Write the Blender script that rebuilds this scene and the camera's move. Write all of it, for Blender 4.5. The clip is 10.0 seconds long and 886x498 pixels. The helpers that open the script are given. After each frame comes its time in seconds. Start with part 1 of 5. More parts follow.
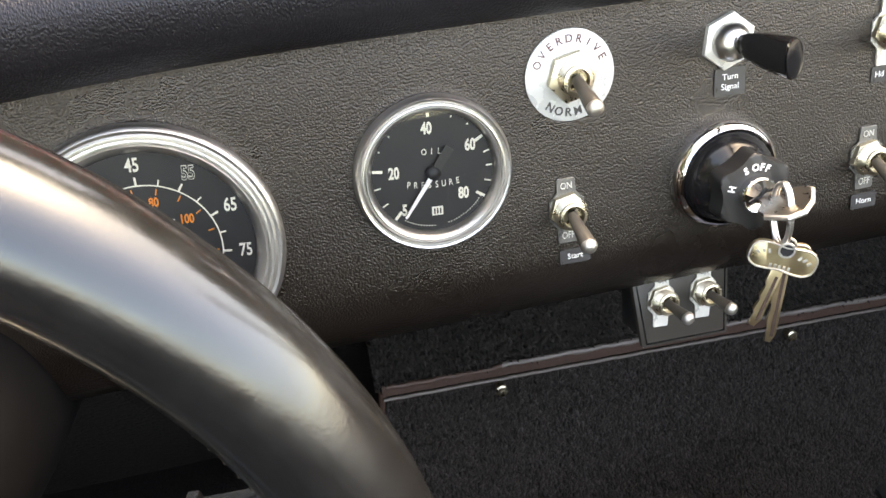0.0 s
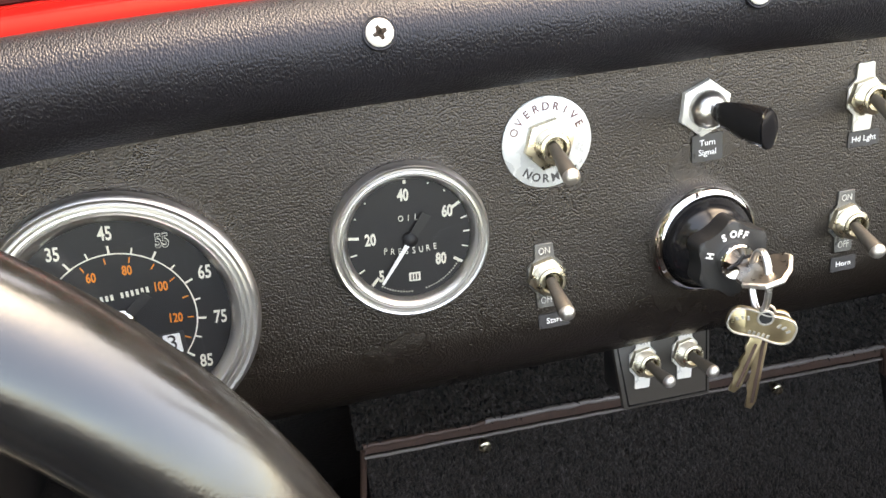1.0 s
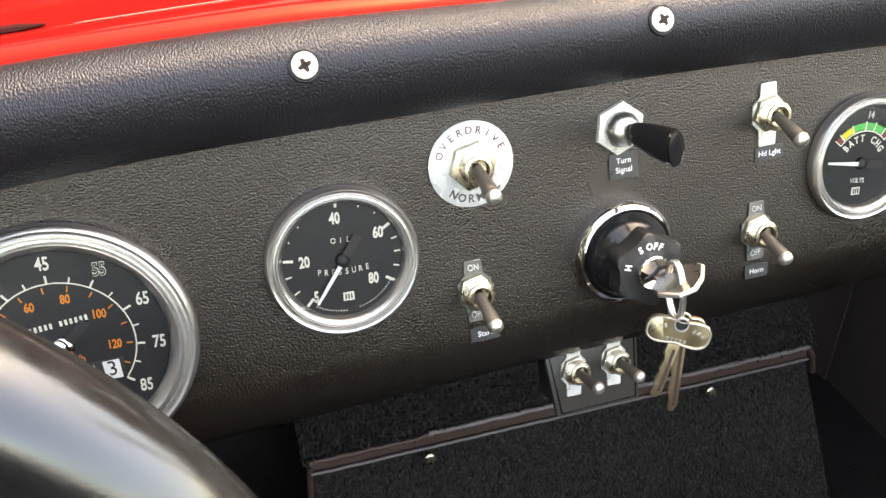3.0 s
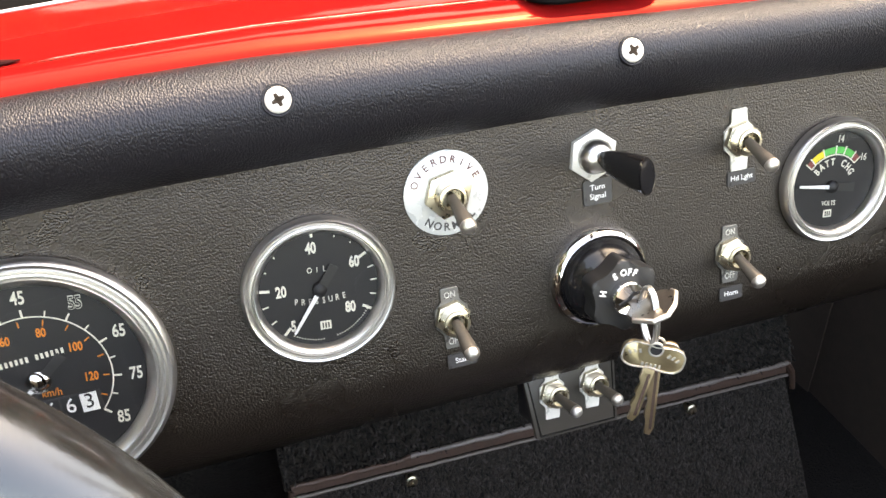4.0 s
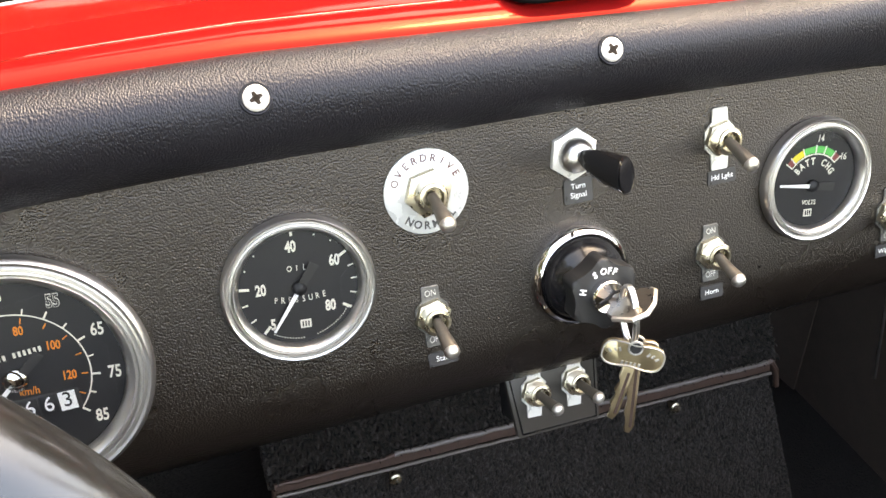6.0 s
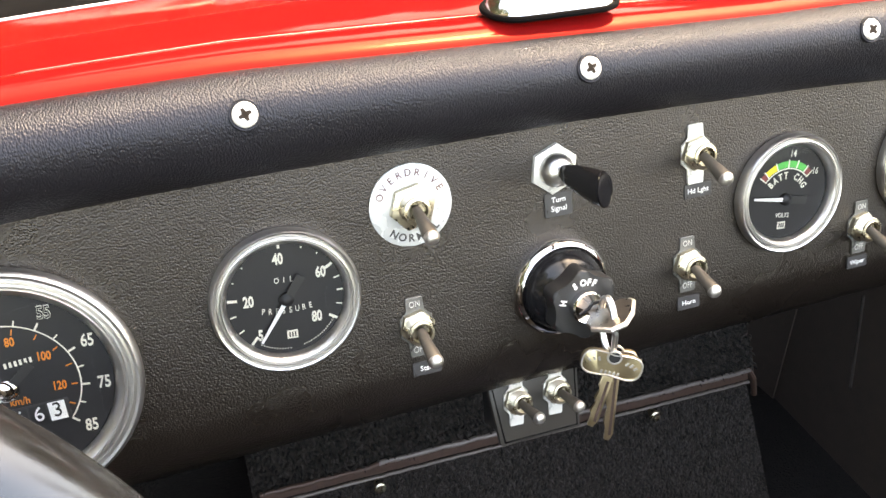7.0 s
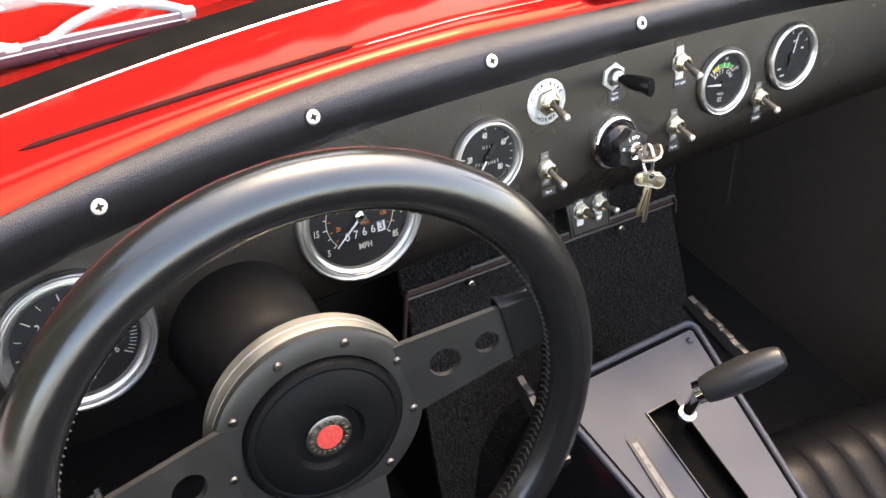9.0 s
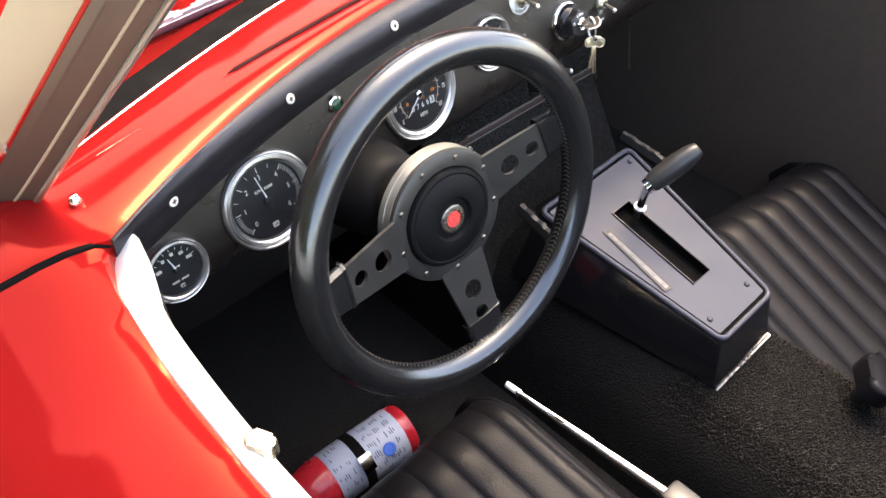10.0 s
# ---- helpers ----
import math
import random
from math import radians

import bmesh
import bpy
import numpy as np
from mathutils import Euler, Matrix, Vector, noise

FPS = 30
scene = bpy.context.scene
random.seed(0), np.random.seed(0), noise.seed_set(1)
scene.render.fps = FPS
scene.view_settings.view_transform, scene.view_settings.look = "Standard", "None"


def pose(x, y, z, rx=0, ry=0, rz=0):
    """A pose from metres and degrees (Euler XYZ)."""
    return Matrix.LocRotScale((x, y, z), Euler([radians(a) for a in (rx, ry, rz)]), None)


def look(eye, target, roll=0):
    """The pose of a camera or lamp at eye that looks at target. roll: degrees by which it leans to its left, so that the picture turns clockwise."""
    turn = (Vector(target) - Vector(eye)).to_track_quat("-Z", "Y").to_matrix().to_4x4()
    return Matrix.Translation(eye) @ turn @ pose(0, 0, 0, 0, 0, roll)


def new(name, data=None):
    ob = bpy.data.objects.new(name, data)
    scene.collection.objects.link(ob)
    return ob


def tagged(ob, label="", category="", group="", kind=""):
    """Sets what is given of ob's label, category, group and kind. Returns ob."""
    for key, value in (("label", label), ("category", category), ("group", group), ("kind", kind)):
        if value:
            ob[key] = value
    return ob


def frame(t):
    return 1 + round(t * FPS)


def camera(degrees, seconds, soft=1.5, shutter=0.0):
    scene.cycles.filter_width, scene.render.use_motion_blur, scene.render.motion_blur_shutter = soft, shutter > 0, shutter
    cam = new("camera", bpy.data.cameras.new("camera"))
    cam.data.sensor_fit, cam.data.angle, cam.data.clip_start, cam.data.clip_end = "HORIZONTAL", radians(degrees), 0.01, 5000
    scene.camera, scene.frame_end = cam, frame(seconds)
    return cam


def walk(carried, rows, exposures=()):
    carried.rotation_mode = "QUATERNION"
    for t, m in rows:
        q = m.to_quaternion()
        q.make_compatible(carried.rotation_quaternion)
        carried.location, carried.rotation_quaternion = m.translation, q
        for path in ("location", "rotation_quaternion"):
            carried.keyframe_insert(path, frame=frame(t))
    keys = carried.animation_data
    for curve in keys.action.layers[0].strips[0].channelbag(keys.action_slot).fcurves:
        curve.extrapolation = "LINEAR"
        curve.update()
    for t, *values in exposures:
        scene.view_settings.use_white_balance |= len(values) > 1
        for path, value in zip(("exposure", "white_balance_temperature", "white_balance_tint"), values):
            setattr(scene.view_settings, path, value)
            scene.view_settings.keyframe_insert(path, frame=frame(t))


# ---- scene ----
cam = camera(54.0, 10.0)
LIFT = 0.85
LEAN = 14.0
# dash frame: x along the dash, z up its face, y through it; its top leans forward
DASH = Matrix.Translation((0, 0, LIFT)) @ Matrix.Rotation(-radians(LEAN), 4, "X")
CAR = Matrix.Translation((0, 0, LIFT))
PATH = [
    (0, (-0.046, -0.294, 0.03), (0.268, 1.496, -0.804), -6.5),
    (0.2, (-0.042, -0.293, 0.036), (0.262, 1.505, -0.786), -6.3),
    (0.5, (-0.043, -0.292, 0.039), (0.286, 1.527, -0.727), -6.3),
    (1, (-0.038, -0.289, 0.039), (0.306, 1.527, -0.724), -6.1),
    (1.5, (-0.037, -0.29, 0.038), (0.32, 1.525, -0.724), -6.1),
    (2, (-0.04, -0.29, 0.042), (0.33, 1.526, -0.71), -6.3),
    (2.5, (-0.046, -0.295, 0.047), (0.365, 1.514, -0.699), -6.4),
    (2.8, (-0.038, -0.298, 0.046), (0.394, 1.5, -0.716), -6.4),
    (3, (-0.032, -0.303, 0.045), (0.42, 1.498, -0.699), -6.5),
    (3.2, (-0.028, -0.305, 0.046), (0.434, 1.496, -0.691), -6.5),
    (4.5, (-0.026, -0.304, 0.053), (0.464, 1.498, -0.665), -6.8),
    (5, (-0.023, -0.305, 0.053), (0.47, 1.495, -0.666), -6.7),
    (5.5, (-0.023, -0.306, 0.051), (0.476, 1.49, -0.676), -6.5),
    (6.8, (-0.023, -0.306, 0.054), (0.498, 1.482, -0.676), -6.0),
    (7, (-0.025, -0.313, 0.055), (0.517, 1.476, -0.657), -6.0),
    (7.5, (-0.034, -0.318, 0.06), (0.549, 1.449, -0.673), -6.1),
    (7.8, (-0.05, -0.333, 0.059), (0.583, 1.391, -0.732), -5.7),
    (8, (-0.073, -0.349, 0.071), (0.609, 1.339, -0.758), -5.2),
    (8.2, (-0.104, -0.366, 0.089), (0.616, 1.278, -0.794), -4.8),
    (8.5, (-0.165, -0.398, 0.111), (0.598, 1.199, -0.819), -4.9),
    (8.8, (-0.236, -0.437, 0.149), (0.556, 1.122, -0.822), -5.1),
    (9, (-0.293, -0.483, 0.173), (0.522, 1.057, -0.809), -6.1),
    (9.3, (-0.381, -0.575, 0.214), (0.446, 0.945, -0.788), -9.4),
    (9.5, (-0.452, -0.628, 0.228), (0.407, 0.863, -0.791), -11.0),
    (9.6, (-0.482, -0.65, 0.235), (0.384, 0.826, -0.799), -11.6),
    (10, (-0.571, -0.636, 0.265), (0.4, 0.704, -0.859), -12.8),
]
walk(cam, [(t, DASH @ look(eye, target, roll)) for t, eye, target, roll in PATH], exposures=[(0.0, 3.05, 10500, 12), (5.5, 3.05, 10500, 12), (6.9, 3.16, 10400, 12), (7.1, 3.12, 10400, 12), (7.5, 2.84, 10300, 12), (9.0, 2.94, 9400, 13), (10.0, 3.02, 8700, 13)])

# ---- light ----
world = bpy.data.worlds.new("world")
scene.world = world
world.use_nodes = True
wn = world.node_tree.nodes
sky = wn.new("ShaderNodeTexSky")
sky.sky_type, sky.sun_disc = "NISHITA", False
SUN_ELEVATION, SUN_AZIMUTH = radians(62), radians(58)
sky.sun_elevation, sky.sun_rotation = SUN_ELEVATION, SUN_AZIMUTH
sky.air_density, sky.dust_density, sky.ozone_density = 0.8, 2.2, 0.6
wn["Background"].inputs[1].default_value = 0.235
world.node_tree.links.new(sky.outputs[0], wn["Background"].inputs[0])
sun = new("sun", bpy.data.lights.new("sun", "SUN"))
sun.data.energy, sun.data.angle, sun.data.color = 0.34, radians(14), (1.0, 0.965, 0.92)
sun_way = Vector((math.sin(SUN_AZIMUTH) * math.cos(SUN_ELEVATION), math.cos(SUN_AZIMUTH) * math.cos(SUN_ELEVATION), math.sin(SUN_ELEVATION)))
sun.matrix_world = look(sun_way * 30, (0, 0, 0))

# ---- materials ----
def material(name, base, rough=0.5, metal=0.0, spread=0.15, grain=0.0, grain_size=0.002, noise_size=0.03, bump=0.3, coat=0.0, kind="noise", second=None, rough_spread=0.1, spec=0.5, sheen=0.0, tint=(1, 1, 1), stretch=(1, 1, 1)):
    """A surface with colour and gloss that vary at two scales and a fine relief; sizes in metres."""
    m = bpy.data.materials.new(name)
    m.use_nodes = True
    t = m.node_tree
    n, link = t.nodes, t.links.new
    b = n["Principled BSDF"]
    b.inputs["Metallic"].default_value = metal
    b.inputs["Coat Weight"].default_value = coat
    b.inputs["Coat Roughness"].default_value = 0.03
    b.inputs["Specular IOR Level"].default_value = spec
    b.inputs["Sheen Weight"].default_value = sheen
    b.inputs["Specular Tint"].default_value = (*tint, 1)
    place = n.new("ShaderNodeTexCoord").outputs["Object"]
    large = n.new("ShaderNodeTexNoise")
    large.inputs["Scale"].default_value, large.inputs["Detail"].default_value = 1 / noise_size, 5
    link(place, large.inputs["Vector"])
    fine = n.new("ShaderNodeTexNoise")
    fine.inputs["Scale"].default_value, fine.inputs["Detail"].default_value = 4 / noise_size, 3
    link(place, fine.inputs["Vector"])
    both = n.new("ShaderNodeMix")
    both.inputs[0].default_value = 0.4
    link(large.outputs[0], both.inputs[2]), link(fine.outputs[0], both.inputs[3])
    mix = n.new("ShaderNodeMix")
    mix.data_type = "RGBA"
    dark = second or [c * (1 - spread) for c in base]
    mix.inputs[6].default_value, mix.inputs[7].default_value = (*dark, 1), (*[min(1, c * (1 + (0 if second else spread))) for c in base], 1)
    link(both.outputs[0], mix.inputs[0])
    link(mix.outputs[2], b.inputs["Base Color"])
    r = n.new("ShaderNodeMapRange")
    r.inputs[1].default_value, r.inputs[2].default_value = 0.3, 0.7
    r.inputs[3].default_value, r.inputs[4].default_value = max(0.02, rough - rough_spread), min(1, rough + rough_spread)
    link(large.outputs[0], r.inputs[0])
    link(r.outputs[0], b.inputs["Roughness"])
    if grain:
        if kind == "leather":
            warp = n.new("ShaderNodeTexNoise")
            warp.inputs["Scale"].default_value = 0.35 / grain_size
            link(place, warp.inputs["Vector"])
            add = n.new("ShaderNodeVectorMath")
            add.operation = "MULTIPLY_ADD"
            link(warp.outputs["Color"], add.inputs[0])
            add.inputs[1].default_value = (grain_size * 0.7,) * 3
            drawn = n.new("ShaderNodeVectorMath")
            drawn.operation, drawn.inputs[1].default_value = "MULTIPLY", stretch
            link(place, drawn.inputs[0])
            link(drawn.outputs[0], add.inputs[2])
            cells = n.new("ShaderNodeTexVoronoi")
            cells.feature = "F1"
            cells.inputs["Scale"].default_value = 1 / grain_size
            link(add.outputs[0], cells.inputs["Vector"])
            crumple = n.new("ShaderNodeTexNoise")
            crumple.inputs["Scale"].default_value, crumple.inputs["Detail"].default_value = 0.8 / grain_size, 4
            link(add.outputs[0], crumple.inputs["Vector"])
            relief = n.new("ShaderNodeMath")
            relief.operation, relief.inputs[1].default_value = "MULTIPLY_ADD", 0.35
            flip = n.new("ShaderNodeMath")
            flip.operation, flip.inputs[0].default_value = "SUBTRACT", 1.0
            link(cells.outputs["Distance"], flip.inputs[1])
            link(crumple.outputs[0], relief.inputs[0]), link(flip.outputs[0], relief.inputs[2])
        else:
            relief = n.new("ShaderNodeTexNoise")
            relief.inputs["Scale"].default_value, relief.inputs["Detail"].default_value = 1 / grain_size, 4
            link(place, relief.inputs["Vector"])
        bp = n.new("ShaderNodeBump")
        bp.inputs["Strength"].default_value, bp.inputs["Distance"].default_value = bump, grain
        link(relief.outputs[0], bp.inputs["Height"])
        link(bp.outputs[0], b.inputs["Normal"])
    return m


def glass_material(name, tint=(1, 1, 1), rough=0.0, mirror=0.0):
    m = bpy.data.materials.new(name)
    m.use_nodes = True
    t = m.node_tree
    n, link = t.nodes, t.links.new
    n.remove(n["Principled BSDF"])
    clear, gloss, mix, fres = n.new("ShaderNodeBsdfTransparent"), n.new("ShaderNodeBsdfGlossy"), n.new("ShaderNodeMixShader"), n.new("ShaderNodeFresnel")
    clear.inputs[0].default_value = (*tint, 1)
    gloss.inputs["Roughness"].default_value = rough
    fres.inputs[0].default_value = 1.45
    mix.inputs[0].default_value = mirror
    if not mirror:
        link(fres.outputs[0], mix.inputs[0])
    link(clear.outputs[0], mix.inputs[1]), link(gloss.outputs[0], mix.inputs[2])
    link(mix.outputs[0], n["Material Output"].inputs[0])
    return m


VINYL = material("black_vinyl", (0.0070, 0.0050, 0.0039), 0.30, spec=0.76, grain=0.00025, grain_size=0.00078, noise_size=0.05, bump=0.9, kind="leather", tint=(1.0, 0.90, 0.82), rough_spread=0.05)
PAD = material("padded_vinyl", (0.0084, 0.0074, 0.0086), 0.43, spec=0.48, grain=0.00029, grain_size=0.00082, noise_size=0.06, bump=0.9, kind="leather", tint=(0.82, 0.87, 1.0), rough_spread=0.04, stretch=(1.35, 0.75, 0.8))
LEATHER = material("seat_leather", (0.0050, 0.0049, 0.0062), 0.42, spec=0.15, grain=0.0005, grain_size=0.0022, noise_size=0.08, bump=0.35, kind="leather")
RIM = material("wheel_leather", (0.0095, 0.0094, 0.0096), 0.21, spec=1.0, grain=0.00005, grain_size=0.0009, noise_size=0.008, bump=0.3, rough_spread=0.05, kind="leather", tint=(0.86, 0.93, 1.0))
CARPET = material("black_carpet", (0.023, 0.019, 0.0165), 0.95, grain=0.006, grain_size=0.0028, noise_size=0.0045, bump=1.0, spread=0.8, spec=0.1, sheen=0.04)
# Darker copy of the carpet: shade over the tunnel put into its colour.
SHADED_CARPET = material("shaded_carpet", (0.010, 0.0095, 0.0092), 0.95, grain=0.006, grain_size=0.0028, noise_size=0.0045, bump=1.0, spread=0.8, spec=0.1)
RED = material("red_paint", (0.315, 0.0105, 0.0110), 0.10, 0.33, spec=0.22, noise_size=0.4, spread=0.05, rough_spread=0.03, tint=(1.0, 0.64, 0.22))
# Pale red that holds the highlight along the cowl fold.
FOLD_GLINT = material("fold_glint_paint", (0.52, 0.17, 0.13), 0.25, 0.2, noise_size=0.01, spread=0.25)
CHROME = material("chrome", (0.72, 0.71, 0.69), 0.07, 1.0, noise_size=0.01, spread=0.08, rough_spread=0.03)
BRUSHED = material("worn_chrome", (0.68, 0.665, 0.64), 0.33, 1.0, noise_size=0.03, spread=0.05, rough_spread=0.03)
NICKEL = material("nickel", (0.58, 0.52, 0.40), 0.30, 1.0, noise_size=0.004, spread=0.22, rough_spread=0.1)
DARKSTEEL = material("dark_steel", (0.22, 0.20, 0.18), 0.33, 1.0, noise_size=0.004, spread=0.25)
LEVER = material("lever_metal", (0.175, 0.155, 0.13), 0.52, 0.7, noise_size=0.004, spread=0.25)
BRASS = material("key_brass", (0.52, 0.42, 0.26), 0.36, 1.0, noise_size=0.008, spread=0.25, grain=0.0001, grain_size=0.0008, bump=0.2)
BRONZE = material("worn_bronze", (0.26, 0.19, 0.115), 0.42, 0.9, noise_size=0.006, spread=0.35, grain=0.0001, grain_size=0.0008, bump=0.2)
ALUMINIUM = material("aluminium", (0.33, 0.315, 0.28), 0.50, 1.0, noise_size=0.03, spread=0.15, grain=0.0002, grain_size=0.002, bump=0.2)
# Brown that holds the darker reflection on one half of the post.
POST_DARK = material("post_dark_tone", (0.098, 0.085, 0.069), 0.30, 0.6, noise_size=0.2, spread=0.10, grain=0.0001, grain_size=0.003, bump=0.1)
POST = material("dull_aluminium", (0.33, 0.302, 0.215), 0.36, 0.35, noise_size=0.2, spread=0.08, grain=0.0001, grain_size=0.003, bump=0.1)
MOULDED = material("moulded_black", (0.0046, 0.0046, 0.0050), 0.55, spec=0.09, noise_size=0.03, spread=0.2, grain=0.0001, grain_size=0.0012, bump=0.25)
SPOKE = material("grey_spoke", (0.040, 0.038, 0.035), 0.40, 0.5, noise_size=0.02, spread=0.15)
DIAL = material("dial_black", (0.008, 0.008, 0.009), 0.5, noise_size=0.01, spread=0.3)
BLACK = material("gloss_black", (0.010, 0.010, 0.011), 0.14, noise_size=0.01, spread=0.2, rough_spread=0.05)
SATIN = material("satin_black", (0.018, 0.018, 0.018), 0.40, noise_size=0.03, spread=0.2, grain=0.0001, grain_size=0.001, bump=0.2)
PLATE = material("console_plate", (0.044, 0.0485, 0.0640), 0.46, 0.05, spec=0.22, noise_size=0.05, spread=0.08)
RUBBER = material("rubber", (0.0030, 0.0028, 0.0028), 0.75, spec=0.06, noise_size=0.02, spread=0.25)
PRINT = material("cream_print", (0.74, 0.71, 0.60), 0.6, noise_size=0.003, spread=0.08)
WHITE = material("white_print", (0.80, 0.80, 0.78), 0.5, noise_size=0.003, spread=0.05)
ORANGE = material("orange_print", (0.75, 0.22, 0.03), 0.6, noise_size=0.003, spread=0.08)
YELLOW = material("yellow_print", (0.80, 0.62, 0.05), 0.6, noise_size=0.003)
GREEN = material("green_print", (0.05, 0.45, 0.09), 0.6, noise_size=0.003)
REDPRINT = material("red_print", (0.24, 0.05, 0.045), 0.5, noise_size=0.003)
LABEL = material("label_tape", (0.045, 0.044, 0.044), 0.35, noise_size=0.004, spread=0.2)
DISC = material("white_plate", (0.66, 0.67, 0.64), 0.28, 0.25, noise_size=0.006, spread=0.08)
TRIM = material("door_capping", (0.66, 0.645, 0.61), 0.32, 0.3, noise_size=0.04, spread=0.06)
RUSTY = material("rusty_edge", (0.115, 0.062, 0.043), 0.55, 0.3, noise_size=0.006, second=(0.022, 0.017, 0.016))
LENS = material("green_lens", (0.008, 0.04, 0.02), 0.12, noise_size=0.003)
OVERPRINT = material("faded_print", (0.11, 0.040, 0.038), 0.5, noise_size=0.002, spread=0.3)
FLOOR_CARPET = material("floor_carpet", (0.022, 0.0200, 0.0185), 0.95, grain=0.004, grain_size=0.003, noise_size=0.006, bump=0.8, spread=0.5, spec=0.1)
PANEL = material("panel_black", (0.040, 0.035, 0.029), 0.36, noise_size=0.02, spread=0.15)
MOTTLED = material("mottled_strip", (0.17, 0.17, 0.18), 0.35, noise_size=0.004, second=(0.03, 0.03, 0.034))
ETCHED = material("etched_plate", (0.20, 0.195, 0.18), 0.34, 0.6, noise_size=0.004, spread=0.25)
TIP = material("lever_tip", (0.62, 0.59, 0.54), 0.45, 1.0, noise_size=0.003, spread=0.2)
WORN = material("worn_lip", (0.22, 0.20, 0.185), 0.5, 0.3, noise_size=0.006, second=(0.07, 0.05, 0.042), grain=0.0006, grain_size=0.002, bump=0.5)
# Wall brown, raised so that its colour holds the haze over the dark footwell.
HAZE_BROWN = material("hazed_lining", (0.085, 0.064, 0.052), 0.8, spec=0.2, noise_size=0.05, spread=0.3, grain=0.001, grain_size=0.003)
BADGE = material("red_badge", (0.55, 0.06, 0.05), 0.25, noise_size=0.002, spread=0.25)
PAPER = material("bottle_label", (0.30, 0.34, 0.42), 0.45, noise_size=0.02, spread=0.08)
BLUE = material("blue_print", (0.05, 0.15, 0.55), 0.4, noise_size=0.01)
BOTTLE = material("bottle_red", (0.38, 0.015, 0.025), 0.25, noise_size=0.03, spread=0.1)
HEDGE = material("far_hedge", (0.045, 0.055, 0.030), 0.9, noise_size=0.8, spread=0.6, grain=0.2, grain_size=0.3, bump=0.6, spec=0.1)
ASPHALT = material("pale_ground", (0.42, 0.40, 0.36), 0.9, noise_size=0.5, grain=0.003, grain_size=0.01, bump=0.4)
STAMPED = material("stamped_plate", (0.70, 0.68, 0.62), 0.34, 0.30, noise_size=0.004, spread=0.10)
SILVER = material("silver_paint", (0.56, 0.55, 0.57), 0.32, 0.4, noise_size=0.02, spread=0.10)
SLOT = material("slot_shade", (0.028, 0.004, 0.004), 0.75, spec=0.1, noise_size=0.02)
BLADE = material("wiper_rubber", (0.10, 0.05, 0.065), 0.35, noise_size=0.02, spread=0.2)
GRIME = material("slot_grime", (0.030, 0.022, 0.017), 0.8, spec=0.2, noise_size=0.002, spread=0.4)
VOID = material("dark_gap", (0.003, 0.003, 0.003), 0.9, spec=0.05, noise_size=0.02)
STRIP = material("indicator_strip", (0.05, 0.052, 0.056), 0.3, noise_size=0.01, spread=0.3)
PANE = glass_material("gauge_glass")
SCREEN = glass_material("windscreen_glass", (0.93, 0.95, 0.94), mirror=0.11)


# ---- mesh helpers ----
def link_mesh(name, bm, mat, smooth=True):
    bmesh.ops.recalc_face_normals(bm, faces=bm.faces)
    me = bpy.data.meshes.new(name)
    bm.to_mesh(me)
    bm.free()
    me.materials.append(mat)
    if smooth:
        me.shade_smooth()
        me.set_sharp_from_angle(angle=radians(38))
    return new(name, me)


SMALL = ("major_marks", "minor_marks", "orange_marks", "marks", "dots", "fine_print", "stitching", "stamping", "badge_bars", "print", "maker_bars", "maker_mark_bars", "indicator_marks")


def part(name, bm, mat, parent, label="", smooth=True):
    ob = link_mesh(name, bm, mat, smooth)
    ob.parent = parent
    if name in SMALL:
        ob["kind"] = "stuff"
    if label:
        ob["label"] = label
    return ob


def again(ob, m, parent=None):
    """A further part on the same mesh."""
    o = new(ob.name.split(".")[0], ob.data)
    o.parent = parent or ob.parent
    o.matrix_basis = m
    return o


def root(name, m, label, category, group="", kind=""):
    ob = new(name)
    ob.empty_display_size = 0.01
    ob.matrix_world = m
    return tagged(ob, label, category, group, kind)


def on_dash(x, z, y=0.0):
    """Local frame of a fitting on the dash: x right, y up the panel, z out of it."""
    return DASH @ Matrix.Translation((x, y, z)) @ Matrix.Rotation(radians(90), 4, "X")


def lathe(profile, seg=48, closed=False, bm=None):
    """Turn (radius, height) pairs round the local z axis."""
    bm = bm or bmesh.new()
    rings = []
    for r, h in profile:
        if r < 1e-6:
            rings.append([bm.verts.new((0, 0, h))])
        else:
            rings.append([bm.verts.new((r * math.cos(a), r * math.sin(a), h)) for a in (2 * math.pi * i / seg for i in range(seg))])
    pairs = list(zip(rings, rings[1:])) + ([(rings[-1], rings[0])] if closed else [])
    for a, b in pairs:
        for i in range(seg):
            j = (i + 1) % seg
            if len(a) == 1 and len(b) == 1:
                continue
            if len(a) == 1:
                bm.faces.new((a[0], b[i], b[j]))
            elif len(b) == 1:
                bm.faces.new((a[i], a[j], b[0]))
            else:
                bm.faces.new((a[i], a[j], b[j], b[i]))
    return bm


def box(size, at=(0, 0, 0), bevel=0.0, bm=None, seg=2):
    out = bm or bmesh.new()
    b = bmesh.new()
    bmesh.ops.create_cube(b, size=1, matrix=Matrix.Translation(at) @ Matrix.Diagonal((*size, 1)))
    if bevel:
        bmesh.ops.bevel(b, geom=b.edges[:], offset=bevel, segments=seg, affect="EDGES", profile=0.5)
    return merge(out, b)


def merge(a, b, m=None):
    """Adds bmesh b to a."""
    if m:
        b.transform(m)
    me = bpy.data.meshes.new("tmp")
    b.to_mesh(me)
    b.free()
    a.from_mesh(me)
    bpy.data.meshes.remove(me)
    return a


